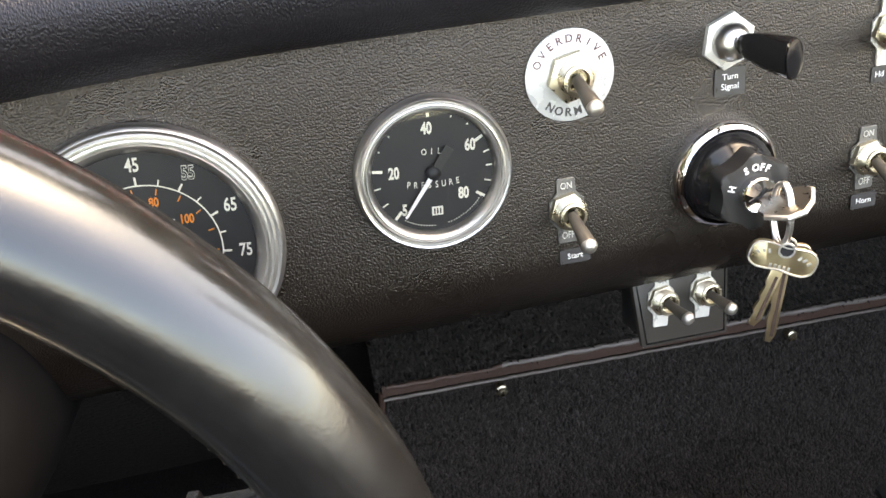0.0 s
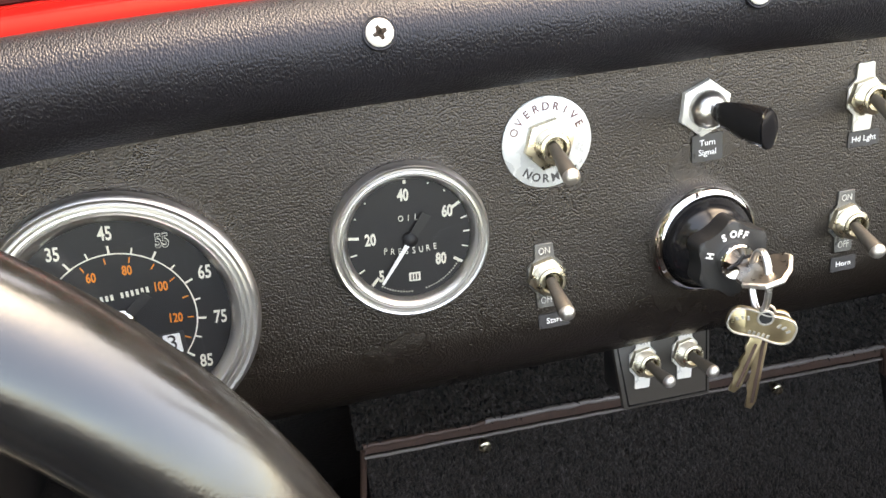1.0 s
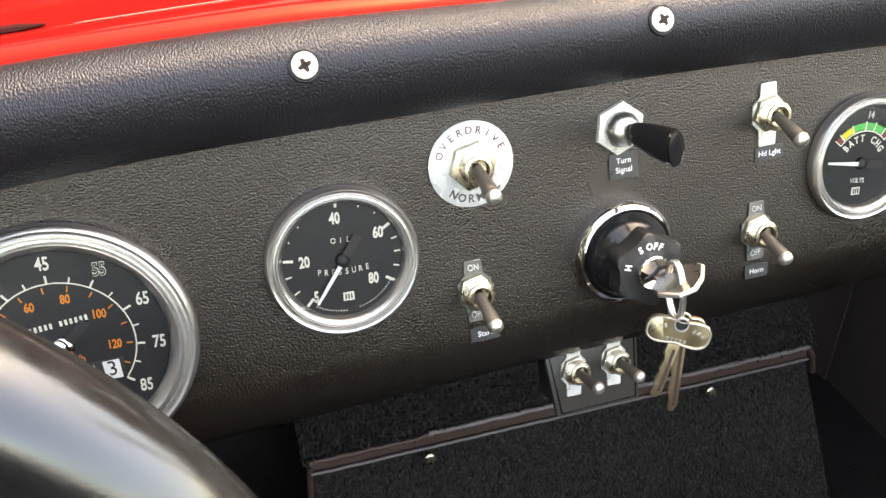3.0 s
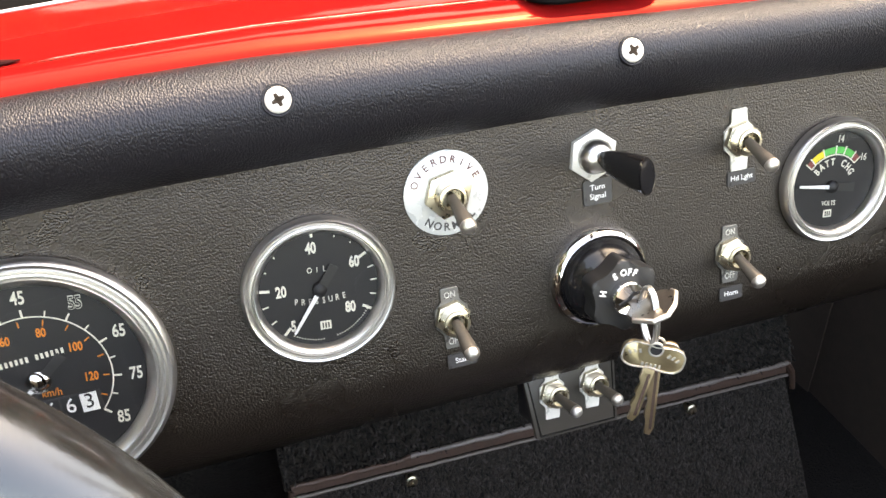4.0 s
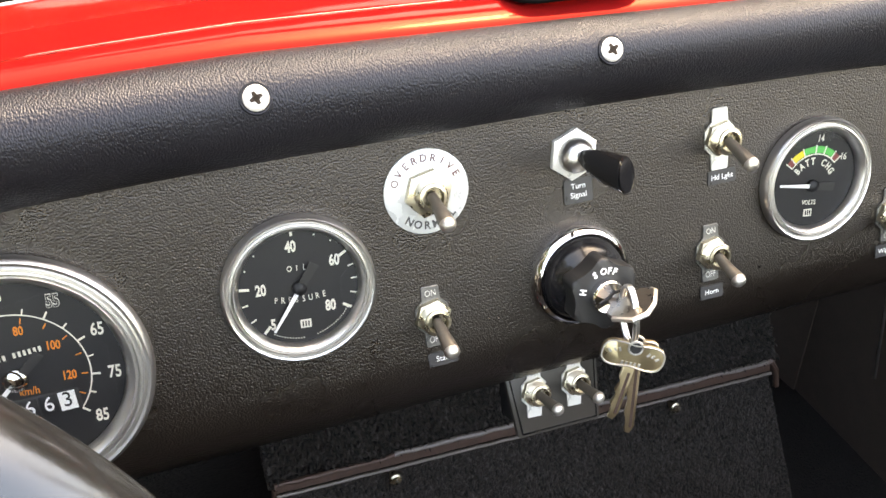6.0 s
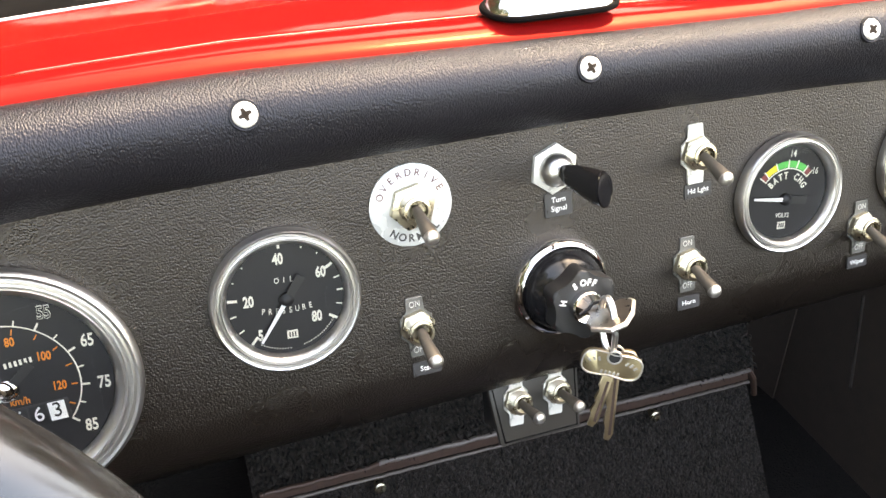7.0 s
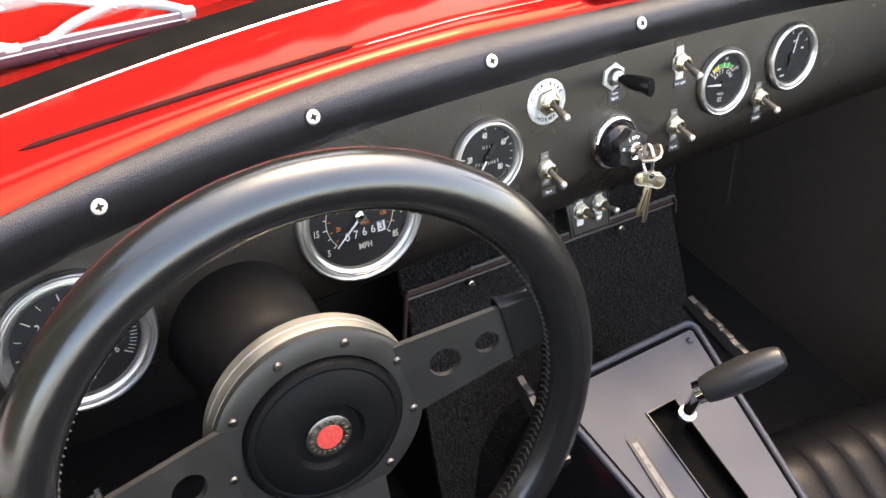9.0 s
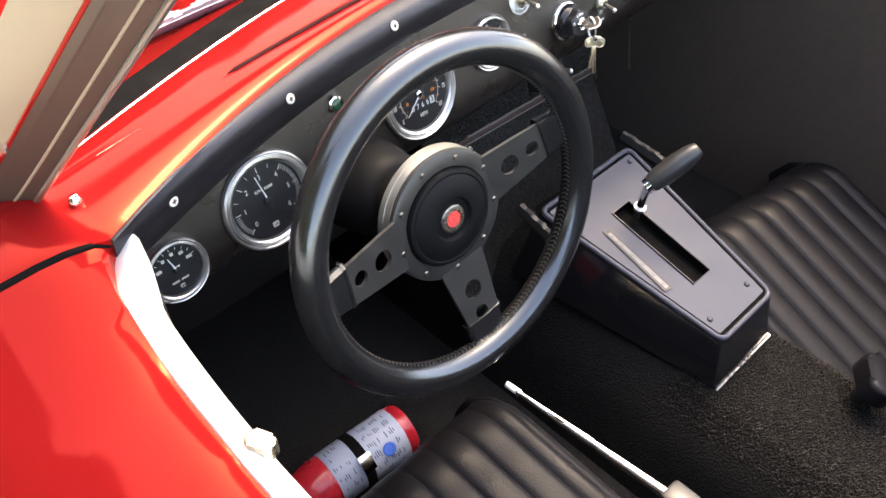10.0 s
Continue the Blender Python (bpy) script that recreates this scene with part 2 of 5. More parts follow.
def prism(points, z0, z1, bevel=0.0, seg=2):
    """A flat outline in local xy, given thickness."""
    bm = bmesh.new()
    lo = [bm.verts.new((x, y, z0)) for x, y in points]
    hi = [bm.verts.new((x, y, z1)) for x, y in points]
    n = len(points)
    bm.faces.new(lo[::-1])
    top = bm.faces.new(hi)
    for i in range(n):
        bm.faces.new((lo[i], lo[(i + 1) % n], hi[(i + 1) % n], hi[i]))
    if bevel:
        bmesh.ops.bevel(bm, geom=list(top.edges), offset=bevel, segments=seg, affect="EDGES", profile=0.5)
    return bm


def spline(points, n):
    """A smooth line through points, n steps a span."""
    p = [Vector(q) for q in points]
    p = [2 * p[0] - p[1]] + p + [2 * p[-1] - p[-2]]
    out = []
    for i in range(1, len(p) - 2):
        for k in range(n):
            u = k / n
            a, b, c, d = p[i - 1:i + 3]
            out.append(0.5 * (2 * b + (c - a) * u + (2 * a - 5 * b + 4 * c - d) * u * u + (3 * b - a - 3 * c + d) * u ** 3))
    return out + [p[-2]]


def grid_mesh(rows, bm=None):
    bm = bm or bmesh.new()
    v = [[bm.verts.new(q) for q in r] for r in rows]
    for a, b in zip(v, v[1:]):
        for i in range(len(a) - 1):
            bm.faces.new((a[i], a[i + 1], b[i + 1], b[i]))
    return bm


def tube(points, radius, seg=12, bm=None, flat=1.0):
    """A round bar along points; radius is a number or one for each point."""
    bm = bm or bmesh.new()
    pts = [Vector(p) for p in points]
    rings = []
    up = Vector((0, 0, 1))
    for i, p in enumerate(pts):
        d = (pts[min(i + 1, len(pts) - 1)] - pts[max(i - 1, 0)]).normalized()
        side = d.cross(up)
        side = side.normalized() if side.length > 1e-3 else d.cross(Vector((1, 0, 0))).normalized()
        over = side.cross(d)
        r = radius[i] if isinstance(radius, (list, tuple)) else radius
        rings.append([bm.verts.new(p + side * r * math.cos(a) + over * r * flat * math.sin(a)) for a in (2 * math.pi * k / seg for k in range(seg))])
    for a, b in zip(rings, rings[1:]):
        for k in range(seg):
            bm.faces.new((a[k], a[(k + 1) % seg], b[(k + 1) % seg], b[k]))
    bm.faces.new(rings[0][::-1])
    bm.faces.new(rings[-1])
    return bm


def sheet(bm, thickness):
    """Gives a surface a back and edges."""
    bmesh.ops.recalc_face_normals(bm, faces=bm.faces)
    bmesh.ops.solidify(bm, geom=bm.faces[:], thickness=thickness)
    return bm


def rounded(w, h, r, n=5):
    pts = []
    for cx, cy, a0 in ((w / 2 - r, h / 2 - r, 0), (-w / 2 + r, h / 2 - r, 90), (-w / 2 + r, -h / 2 + r, 180), (w / 2 - r, -h / 2 + r, 270)):
        for k in range(n + 1):
            a = radians(a0 + 90 * k / n)
            pts.append((cx + r * math.cos(a), cy + r * math.sin(a)))
    return pts


def polygon(n, r, turn=0.0):
    return [(r * math.cos(radians(turn) + 2 * math.pi * k / n), r * math.sin(radians(turn) + 2 * math.pi * k / n)) for k in range(n)]


def letters(text, size, at=(0, 0, 0), turn=0.0, squeeze=1.0, thick=0.00012, bm=None, bold=0.0):
    """Raised lettering in the local xy plane, centred on at."""
    cu = bpy.data.curves.new("t", "FONT")
    cu.body, cu.size, cu.align_x, cu.align_y, cu.extrude, cu.resolution_u, cu.offset = text, size, "CENTER", "CENTER", thick, 3, bold
    ob = bpy.data.objects.new("t", cu)
    scene.collection.objects.link(ob)
    me = bpy.data.meshes.new_from_object(ob.evaluated_get(bpy.context.evaluated_depsgraph_get()))
    bpy.data.objects.remove(ob)
    bpy.data.curves.remove(cu)
    me.transform(Matrix.Translation(at) @ Matrix.Rotation(radians(turn), 4, "Z") @ Matrix.Diagonal((squeeze, 1, 1, 1)))
    bm = bm or bmesh.new()
    bm.from_mesh(me)
    bpy.data.meshes.remove(me)
    return bm


def arc_letters(text, size, radius, middle, step, z, squeeze=1.0, inward=False, bm=None, bold=0.0):
    """Letters round a circle; middle and step in degrees, clockwise from the top."""
    bm = bm or bmesh.new()
    for i, ch in enumerate(text):
        a = middle + (i - (len(text) - 1) / 2) * step * (-1 if inward else 1)
        if ch != " ":
            letters(ch, size, (radius * math.sin(radians(a)), radius * math.cos(radians(a)), z), -a + (180 if inward else 0), squeeze, bm=bm, bold=bold)
    return bm


def ticks(angles, r0, r1, width, z, bm=None):
    """Dial marks; angles clockwise from the top, in degrees."""
    bm = bm or bmesh.new()
    for a in angles:
        m = Matrix.Rotation(-radians(a), 4, "Z") @ Matrix.Translation((0, (r0 + r1) / 2, z))
        bmesh.ops.create_cube(bm, size=1, matrix=m @ Matrix.Diagonal((width, r1 - r0, 0.0003, 1)))
    return bm

# ---- the ground and the body ----
MID = 0.09  # the car's middle line


def ground():
    bm = bmesh.new()
    bmesh.ops.create_grid(bm, x_segments=8, y_segments=8, size=400)
    ob = link_mesh("ground", bm, ASPHALT)
    ob.location = (0, 0, -0.02)
    tagged(ob, "pale sunlit concrete ground under the car", "ground", kind="structure")


def hedge():
    """Dark trees and hedge ahead, unseen, added to darken what the car reflects."""
    rnd = random.Random(11)
    bm = bmesh.new()
    rows = []
    for i in range(161):
        a = radians(-125 + 200 * i / 160)
        r = 11 + 1.2 * math.sin(5 * a) + rnd.uniform(-0.25, 0.25)
        top = 8.6 - 3.6 * math.sin(min(a, 1.2)) + 0.9 * math.sin(7 * a + 1) + 0.5 * math.sin(17 * a) + rnd.uniform(-0.45, 0.45)
        rows.append([Vector(((r + 0.5 * math.sin(9 * v + 20 * a) * v) * math.sin(a), (r + 0.5 * math.sin(7 * v + 13 * a) * v) * math.cos(a), top * v)) for v in (0, 0.15, 0.3, 0.45, 0.6, 0.75, 0.88, 1.0)])
    ob = link_mesh("backdrop", sheet(grid_mesh(rows), 0.6), HEDGE)
    tagged(ob, "unseen dark hedge and trees far ahead, added to darken the car's reflections", "hedge", kind="structure")


def away(x, start=0.12):
    return max(0.0, abs(x - MID) - start)


def pad_edge(x):
    """Where the padded roll meets the red cowl, in the car's frame."""
    x = max(MID - 0.53, min(MID + 0.53, x))
    p = Matrix.Rotation(-radians(LEAN), 4, "X") @ pad_point(x, (-0.004, 0.0128), 0.875)
    return p + Vector((0, 0.002, -0.0022))


def crease(x):
    """The fold across the cowl."""
    d = min(0.53, abs(x - MID))
    return Vector((x, 0.022 - 0.12 * d * d, 0.0158 - 0.035 * d * d - 0.042 * max(0.0, min(0.22, x))))


def seal_line(x):
    """The foot of the windscreen on the cowl."""
    d = min(0.56, abs(x - MID))
    return Vector((x, 0.095 - 0.30 * d * d, 0.0135 - 0.045 * d * d))


SHOULDER = ((0.0, 0.0), (0.02, -0.0005), (0.05, -0.003), (0.08, -0.009), (0.11, -0.020), (0.135, -0.038), (0.155, -0.065), (0.17, -0.105), (0.18, -0.17), (0.186, -0.28), (0.184, -0.50))


def cowl_row(x):
    a, c, s = pad_edge(x), crease(x), seal_line(x)
    row = [a + Vector((0, 0.005, -0.012)), a + Vector((0, 0.0015, -0.004)), a + Vector((0, 0.0005, 0.0))]
    row += [a.lerp(c, u) + Vector((0, 0, 0.0024 * math.sin(math.pi * u ** 0.75))) for u in (0.08, 0.18, 0.30, 0.45, 0.60, 0.75, 0.88, 0.96)]
    row += [c + Vector((0, 0, -0.0001)), c.lerp(s, 0.03)]
    row += [c.lerp(s, u) + Vector((0, 0, 0.0016 * math.sin(math.pi * u))) for u in (0.12, 0.3, 0.5, 0.7, 0.9)]
    return row + [s + Vector((0, 0.01, 0)), s + Vector((0, 0.05, -0.004))]


def car_body():
    body = root("car_body", CAR, "glossy red bodywork of a small open sports car", "car body", kind="structure")
    rows = []
    for dx, dz in SHOULDER[:0:-1]:
        rows.append([Vector((MID - 0.53 - dx, p.y + (0.22 * dx + 0.005 * min(1, dx / 0.02)) * max(0, 1 - max(0, k - 2) / 9), p.z + dz)) for k, p in enumerate(cowl_row(MID - 0.53))])
    rows += [cowl_row(MID - 0.53 + i * 1.06 / 72) for i in range(73)]
    for dx, dz in SHOULDER[1:]:
        rows.append([Vector((MID + 0.53 + dx, p.y + (0.22 * dx + 0.005 * min(1, dx / 0.02)) * max(0, 1 - max(0, k - 2) / 9), p.z + dz)) for k, p in enumerate(cowl_row(MID + 0.53))])
    skin = grid_mesh(rows)
    bmesh.ops.recalc_face_normals(skin, faces=skin.faces)
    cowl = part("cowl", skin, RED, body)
    metal = cowl.modifiers.new("metal", "SOLIDIFY")
    metal.thickness, metal.offset, metal.thickness_clamp = 0.0012, -1.0, 1.0
    # wings ahead of the cowl
    for side in (-1, 1):
        rows = []
        for k in range(20):
            y = 0.030 + k * 0.05
            rows.append([Vector((MID + side * (0.53 + dx), y, -0.004 + dz - 0.05 * max(0, y - 0.05) - 0.16 * max(0, y - 0.05) ** 2)) for dx, dz in SHOULDER])
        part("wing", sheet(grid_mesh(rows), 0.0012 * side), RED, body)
    # bonnet beyond the windscreen
    rows = []
    for i in range(49):
        x = MID + (i - 24) / 24 * 0.534
        d = abs(x - MID)
        front = seal_line(x)
        row = []
        for v in (0.024, 0.030, 0.05, 0.08, 0.12, 0.17, 0.24, 0.34, 0.5, 0.7, 0.95):
            y = front.y + v
            row.append(Vector((x, y, 0.0125 - 0.04 * v - 0.05 * d * d - 0.16 * v * v)))
        rows.append(row)
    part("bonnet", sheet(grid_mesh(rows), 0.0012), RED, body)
    # slim pressed slots in the cowl's fold, inner shade laid on as dark strips
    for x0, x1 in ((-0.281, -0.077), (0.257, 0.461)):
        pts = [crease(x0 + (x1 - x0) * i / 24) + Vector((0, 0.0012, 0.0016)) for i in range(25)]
        part("air_slot", tube(pts, [0.0003] + [0.0023] * 23 + [0.0003], 8, flat=0.6), SLOT, body, "pressed demister slot in the red cowl, shade drawn as a dark strip")
    # Bead along the fold, with the sky's reflection painted in its pale colour.
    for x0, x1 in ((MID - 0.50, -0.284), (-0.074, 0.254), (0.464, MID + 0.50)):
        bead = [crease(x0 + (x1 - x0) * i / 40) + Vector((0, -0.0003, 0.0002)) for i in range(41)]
        part("fold_highlight", tube(bead, [0.0003] + [0.0008] * 39 + [0.0003], 8), FOLD_GLINT, body, "pale highlight painted along the fold")
    for x in (-0.235, -0.115):
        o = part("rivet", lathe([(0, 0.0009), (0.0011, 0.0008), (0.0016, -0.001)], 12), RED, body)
        o.location = pad_edge(x).lerp(crease(x), 0.72) + Vector((0, 0, 0.0011))
    return body


def windscreen():
    scr = root("windscreen", CAR, "raked windscreen with black rubber seal and bare aluminium posts", "windscreen", kind="structure")
    xs = [-0.455 + i * 1.09 / 60 for i in range(61)]
    prof = [(-0.001, -0.003), (-0.002, 0.001), (0.002, 0.0036), (0.010, 0.0042), (0.020, 0.0042), (0.026, 0.0028), (0.028, -0.003)]
    part("rubber_seal", sheet(grid_mesh([[seal_line(x) + Vector((0, a, b)) for a, b in prof] for x in xs]), 0.0015), RUBBER, scr, "black rubber windscreen seal")
    pts = [seal_line(x) + Vector((0, -0.003, 0.0012)) for x in xs]
    part("bright_strip", tube(pts, 0.0013, 8), CHROME, scr, "thin bright strip along the seal")
    rake, lean = -0.79, 0.37
    rows = [[seal_line(x) + Vector(((MID - x) / 0.54 * lean * h, 0.018 + rake * h, 0.004 + h)) for h in (0, 0.08, 0.16, 0.24, 0.32)] for x in xs]
    g = part("pane", grid_mesh(rows), SCREEN, scr)
    g.visible_shadow = False
    for side in (-1, 1):
        a = Vector((MID + side * 0.5574, -0.006, -0.012))
        way = Vector((-side * lean, rake, 1.0))
        across = Vector((side * 0.72, 0.70, -0.05)).normalized()
        out = Vector((-side * 0.70, -0.62, -0.35)).normalized()
        inner = [(0.000, 0.000), (0.002, 0.0045), (0.006, 0.0055), (0.012, 0.0035), (0.0150, 0.0030), (0.0165, 0.0048), (0.0185, 0.0046), (0.024, 0.0030), (0.031, 0.0036), (0.0345, 0.0052), (0.0365, 0.001), (0.0385, 0.000), (0.034, -0.020), (0.004, -0.012)]
        outer = [(0.0390, 0.000), (0.0400, 0.0035), (0.0425, 0.0048), (0.0465, 0.0045), (0.0510, 0.0022), (0.0535, -0.003), (0.0545, -0.010), (0.052, -0.020), (0.0390, -0.026)]

        def bar(prof):
            bm = bmesh.new()
            rings = []
            for k in range(13):
                h = -0.018 + 0.35 * k / 12
                w = 1.18 + 0.25 * max(0, 1 - k / 3) ** 2
                rings.append([bm.verts.new(a + way * h + across * p * w + out * q) for p, q in prof])
            n = len(prof)
            for r, s in zip(rings, rings[1:]):
                for i in range(n):
                    bm.faces.new((r[i], r[(i + 1) % n], s[(i + 1) % n], s[i]))
            bm.faces.new(rings[0])
            bm.faces.new(rings[-1])
            return bm

        post = part("post", bar(outer), POST, scr, "pale bare aluminium windscreen post")
        # The post's light and dark reflecting halves are set as two colours.
        part("channel", bar(inner), POST_DARK, post, "grooved channel, dull brown for the post's darker reflection", smooth=False)
        way_up = lambda p, q: [a + way * (-0.018 + 0.35 * k / 12) + across * p * (1.18 + 0.25 * max(0, 1 - k / 3) ** 2) + out * q for k in range(13)]
        # The ridge takes the pale post colour to draw a light band.
        part("channel_ridge", tube(way_up(0.0175, 0.0048), 0.0011, 8), POST, post, "ridge painted pale for the light band in the channel")
        part("channel_lip", tube(way_up(0.0035, 0.0040), 0.0034, 10, flat=0.7), ALUMINIUM, post, "bare grey lip of the channel")
        # Red bar that paints the cowl's reflection on the post.
        part("reflection_line", tube(way_up(0.0385, 0.0012), 0.0016, 8), RED, post, "red line drawn as a reflection between post and channel")
        s = part("screw", lathe([(0, 0.002), (0.004, 0.0015), (0.0055, 0)], 16), BRUSHED, post)
        p = a + way * 0.085 + across * 0.052 + out * 0.0055
        s.matrix_basis = look(p, p - out)
    return scr


def wiper(dx, dy):
    """A blade held by two bowed claws and a bridge, with its arm going forward."""
    w = root("wiper", CAR @ Matrix.Translation((dx, dy, 0)), "bright metal windscreen wiper lying on the red bonnet", "wiper", "wipers")
    a, b = Vector((-0.366, 0.113, 0.0085)), Vector((-0.156, 0.113, 0.0105))
    up = Vector((0, 0, 1))
    bow = [a.lerp(b, k / 12) + up * 0.0016 * math.sin(math.pi * k / 12) for k in range(13)]
    part("blade", tube(bow, 0.0052, 10, flat=1.25), BLADE, w, "dull mauve-black rubber blade")
    spine = part("blade_spine", tube([p + Vector((0, -0.0015, 0.0058)) for p in bow], 0.0010, 6), SILVER, w, "thin bright spine")
    part("spine_wire", tube([p + Vector((0, -0.0055, 0.0030)) for p in bow], 0.0006, 6), SILVER, spine)
    c1 = [Vector((-0.361, 0.113, 0.0150)), Vector((-0.340, 0.116, 0.021)), Vector((-0.310, 0.121, 0.0245)), Vector((-0.282, 0.118, 0.0215)), Vector((-0.262, 0.113, 0.0155))]
    c2 = [Vector((-0.240, 0.114, 0.0155)), Vector((-0.220, 0.119, 0.022)), Vector((-0.194, 0.122, 0.0255)), Vector((-0.170, 0.117, 0.0225)), Vector((-0.153, 0.112, 0.0165))]
    for c in (c1, c2):
        o = part("claw", tube(spline(c, 6), 0.0026, 10, flat=1.3), SILVER, w, "bowed claw")
        for e in (c[0], c[-1]):
            part("claw_end", box((0.010, 0.0075, 0.0065), e + Vector((0, 0, -0.001)), 0.0012), SILVER, o)
    mid = Vector((-0.248, 0.143, 0.0300))
    part("bridge", tube(spline([c1[2], c1[2].lerp(mid, 0.6) + up * 0.003, mid, c2[2].lerp(mid, 0.6) + up * 0.003, c2[2]], 6), 0.0042, 10, flat=0.8), SILVER, w)
    part("connector", box((0.026, 0.014, 0.012), mid + up * 0.003, 0.004, seg=3), SILVER, w)
    foot = Vector((-0.14, 0.225, 0.006))
    part("arm", tube(spline([mid + up * 0.007, mid.lerp(foot, 0.5) + up * 0.012, foot + up * 0.014], 8), 0.0042, 10, flat=0.7), SILVER, w)
    o = part("pivot", lathe([(0, 0.016), (0.008, 0.015), (0.011, 0.010), (0.012, -0.012)], 20), SILVER, w)
    o.location = foot


def stud(x, y, z):
    s = root("tonneau_stud", CAR @ Matrix.Translation((x, y, z)), "small bright fastener stud on the red cowl", "stud")
    part("base", lathe([(0.007, -0.002), (0.007, 0.002), (0.005, 0.003)], 6), CHROME, s)
    part("pin", lathe([(0.0035, 0.002), (0.0035, 0.006), (0.005, 0.008), (0.005, 0.012), (0.003, 0.015), (0, 0.0155)], 16), CHROME, s)


# ---- dashboard ----
def screw_head(parent, m, r=0.0045):
    """A countersunk cross-head screw sunk a little into the vinyl."""
    s = part("screw", lathe([(0, 0.0002), (r * 0.26, 0.0003), (r * 0.30, 0.0008), (r * 0.6, 0.0008), (r * 0.84, 0.0006), (r * 0.95, 0.0001), (r * 0.97, -0.001)], 28), STAMPED, parent, "cross-head screw")
    s.matrix_basis = m
    c = bmesh.new()
    for a in (0, 90):
        merge(c, prism([(-r * 0.50, -r * 0.12), (-r * 0.20, -r * 0.17), (r * 0.20, -r * 0.17), (r * 0.50, -r * 0.12), (r * 0.50, r * 0.12), (r * 0.20, r * 0.17), (-r * 0.20, r * 0.17), (-r * 0.50, r * 0.12)], 0.0005, 0.0010), Matrix.Rotation(radians(a + 20), 4, "Z"))
    part("cross_slot", c, GRIME, s, "cross slot with brown grime")
    part("sunk_rim", lathe([(r * 0.95, 0.0), (r * 1.04, -0.0003), (r * 1.14, -0.0002), (r * 1.22, -0.0014)], 28), PAD, s, "vinyl pressed in round the screw")


def pad_point(x, p, q=0.5):
    """q runs from the lower edge of the roll (0) to the edge against the cowl (1)."""
    d = away(x)
    ky = 0.22 + 0.16 * q + 0.16 * max(0, q - 0.5) * 2
    kz = 0.30 - 0.11 * q
    fall = 0.042 * max(0.0, min(0.22, x)) * min(1.0, q / 0.9) + 0.052 * max(0.0, min(0.15, x - 0.13)) * max(0.0, 1 - q / 0.4)
    return Vector((x, p[0] - ky * d * d, p[1] - kz * d * d - fall))


PAD_PROFILE = [(0.004, -0.0225), (-0.006, -0.0240), (-0.0125, -0.0222), (-0.0195, -0.0140), (-0.0231, -0.002), (-0.0203, 0.0064), (-0.0125, 0.0115), (-0.004, 0.0128), (0.002, 0.010)]


def dashboard():
    d = root("dashboard", DASH, "black grained vinyl dashboard with a padded top roll", "dashboard", kind="structure")
    face = [(0.0015, 0.0), (0.0, -0.03), (0.0, -0.05), (0.0, -0.075), (0.0, -0.1), (0.0, -0.118), (0.0015, -0.130), (0.006, -0.140), (0.013, -0.147), (0.024, -0.150), (0.05, -0.150)]
    xs = [-0.44 + i * 1.06 / 60 for i in range(61)]
    part("panel", sheet(grid_mesh([[Vector((x, y, min(z, -0.012 - 0.25 * away(x) ** 2) - 0.12 * away(x, 0.3) ** 2)) for y, z in face] for x in xs]), 0.0015), VINYL, d)
    prof = spline([(0, *p) for p in PAD_PROFILE], 5)
    xs = [-0.442 + i * 1.064 / 90 for i in range(91)]
    part("padded_roll", sheet(grid_mesh([[pad_point(x, (q.y, q.z), i / (len(prof) - 1)) for i, q in enumerate(prof)] for x in xs]), -0.0015), PAD, d, "black padded vinyl roll")
    for x in (-0.385, -0.255, -0.127, 0.0, 0.1265, 0.2545, 0.384, 0.512):
        p = pad_point(x, (-0.0229, 0.0006), 0.53)
        along = pad_point(x + 0.01, (-0.0229, 0.0006), 0.53) - pad_point(x - 0.01, (-0.0229, 0.0006), 0.53)
        over = pad_point(x, (-0.0203, 0.0064), 0.625) - pad_point(x, (-0.0195, -0.0140), 0.375)
        n = along.cross(over).normalized()
        n = -n if n.y > 0 else n
        n = (n + Vector((0, 0, 0.3))).normalized()
        screw_head(d, look(p + n * 0.0007, p - n) @ Matrix.Rotation(radians(x * 60), 4, "Z"))
    return d


def label_tape(lines, x, z, w, h, size=0.0033):
    t = root("label_tape", on_dash(x, z), "small black label tape with white lettering on the dash", "label", "dash labels")
    part("tape", prism(rounded(w, h, 0.0006), 0.0001, 0.0006), LABEL, t)
    bm = bmesh.new()
    for i, s in enumerate(lines):
        letters(s, size, (0, ((len(lines) - 1) / 2 - i) * size * 1.15, 0.0007), bm=bm)
    part("lettering", bm, WHITE, t)


def bezel_profile(R):
    """A wide rolled lip, two fine ribs and a slope down to the dial."""
    return [(R * r, h) for r, h in ((0.985, 0.0), (1.0, 0.0010), (1.0, 0.0030), (0.987, 0.0046), (0.962, 0.0054), (0.938, 0.0051), (0.922, 0.0041), (0.914, 0.0038), (0.907, 0.0043), (0.896, 0.0052), (0.882, 0.0053),
            (0.872, 0.0045), (0.866, 0.0039), (0.860, 0.0044), (0.848, 0.0050), (0.832, 0.0046), (0.806, 0.0032), (0.782, 0.0019), (0.776, 0.0010))]


def gauge(name, x, z, R, label, bezel=BRUSHED, turn=0.0):
    g = root(name, on_dash(x, z) @ Matrix.Rotation(-radians(turn), 4, "Z"), label, "gauge", "dash gauges")
    part("bezel", lathe(bezel_profile(R), 72), bezel, g, "stepped bright metal bezel")
    part("dial", lathe([(0, 0.0008), (R * 0.79, 0.0008), (R * 0.80, 0.0004)], 64), DIAL, g, "matt black dial")
    o = part("glass", lathe([(0, 0.0037), (R * 0.5, 0.0036), (R * 0.812, 0.0033)], 48), PANE, g)
    o.visible_shadow = False
    return g


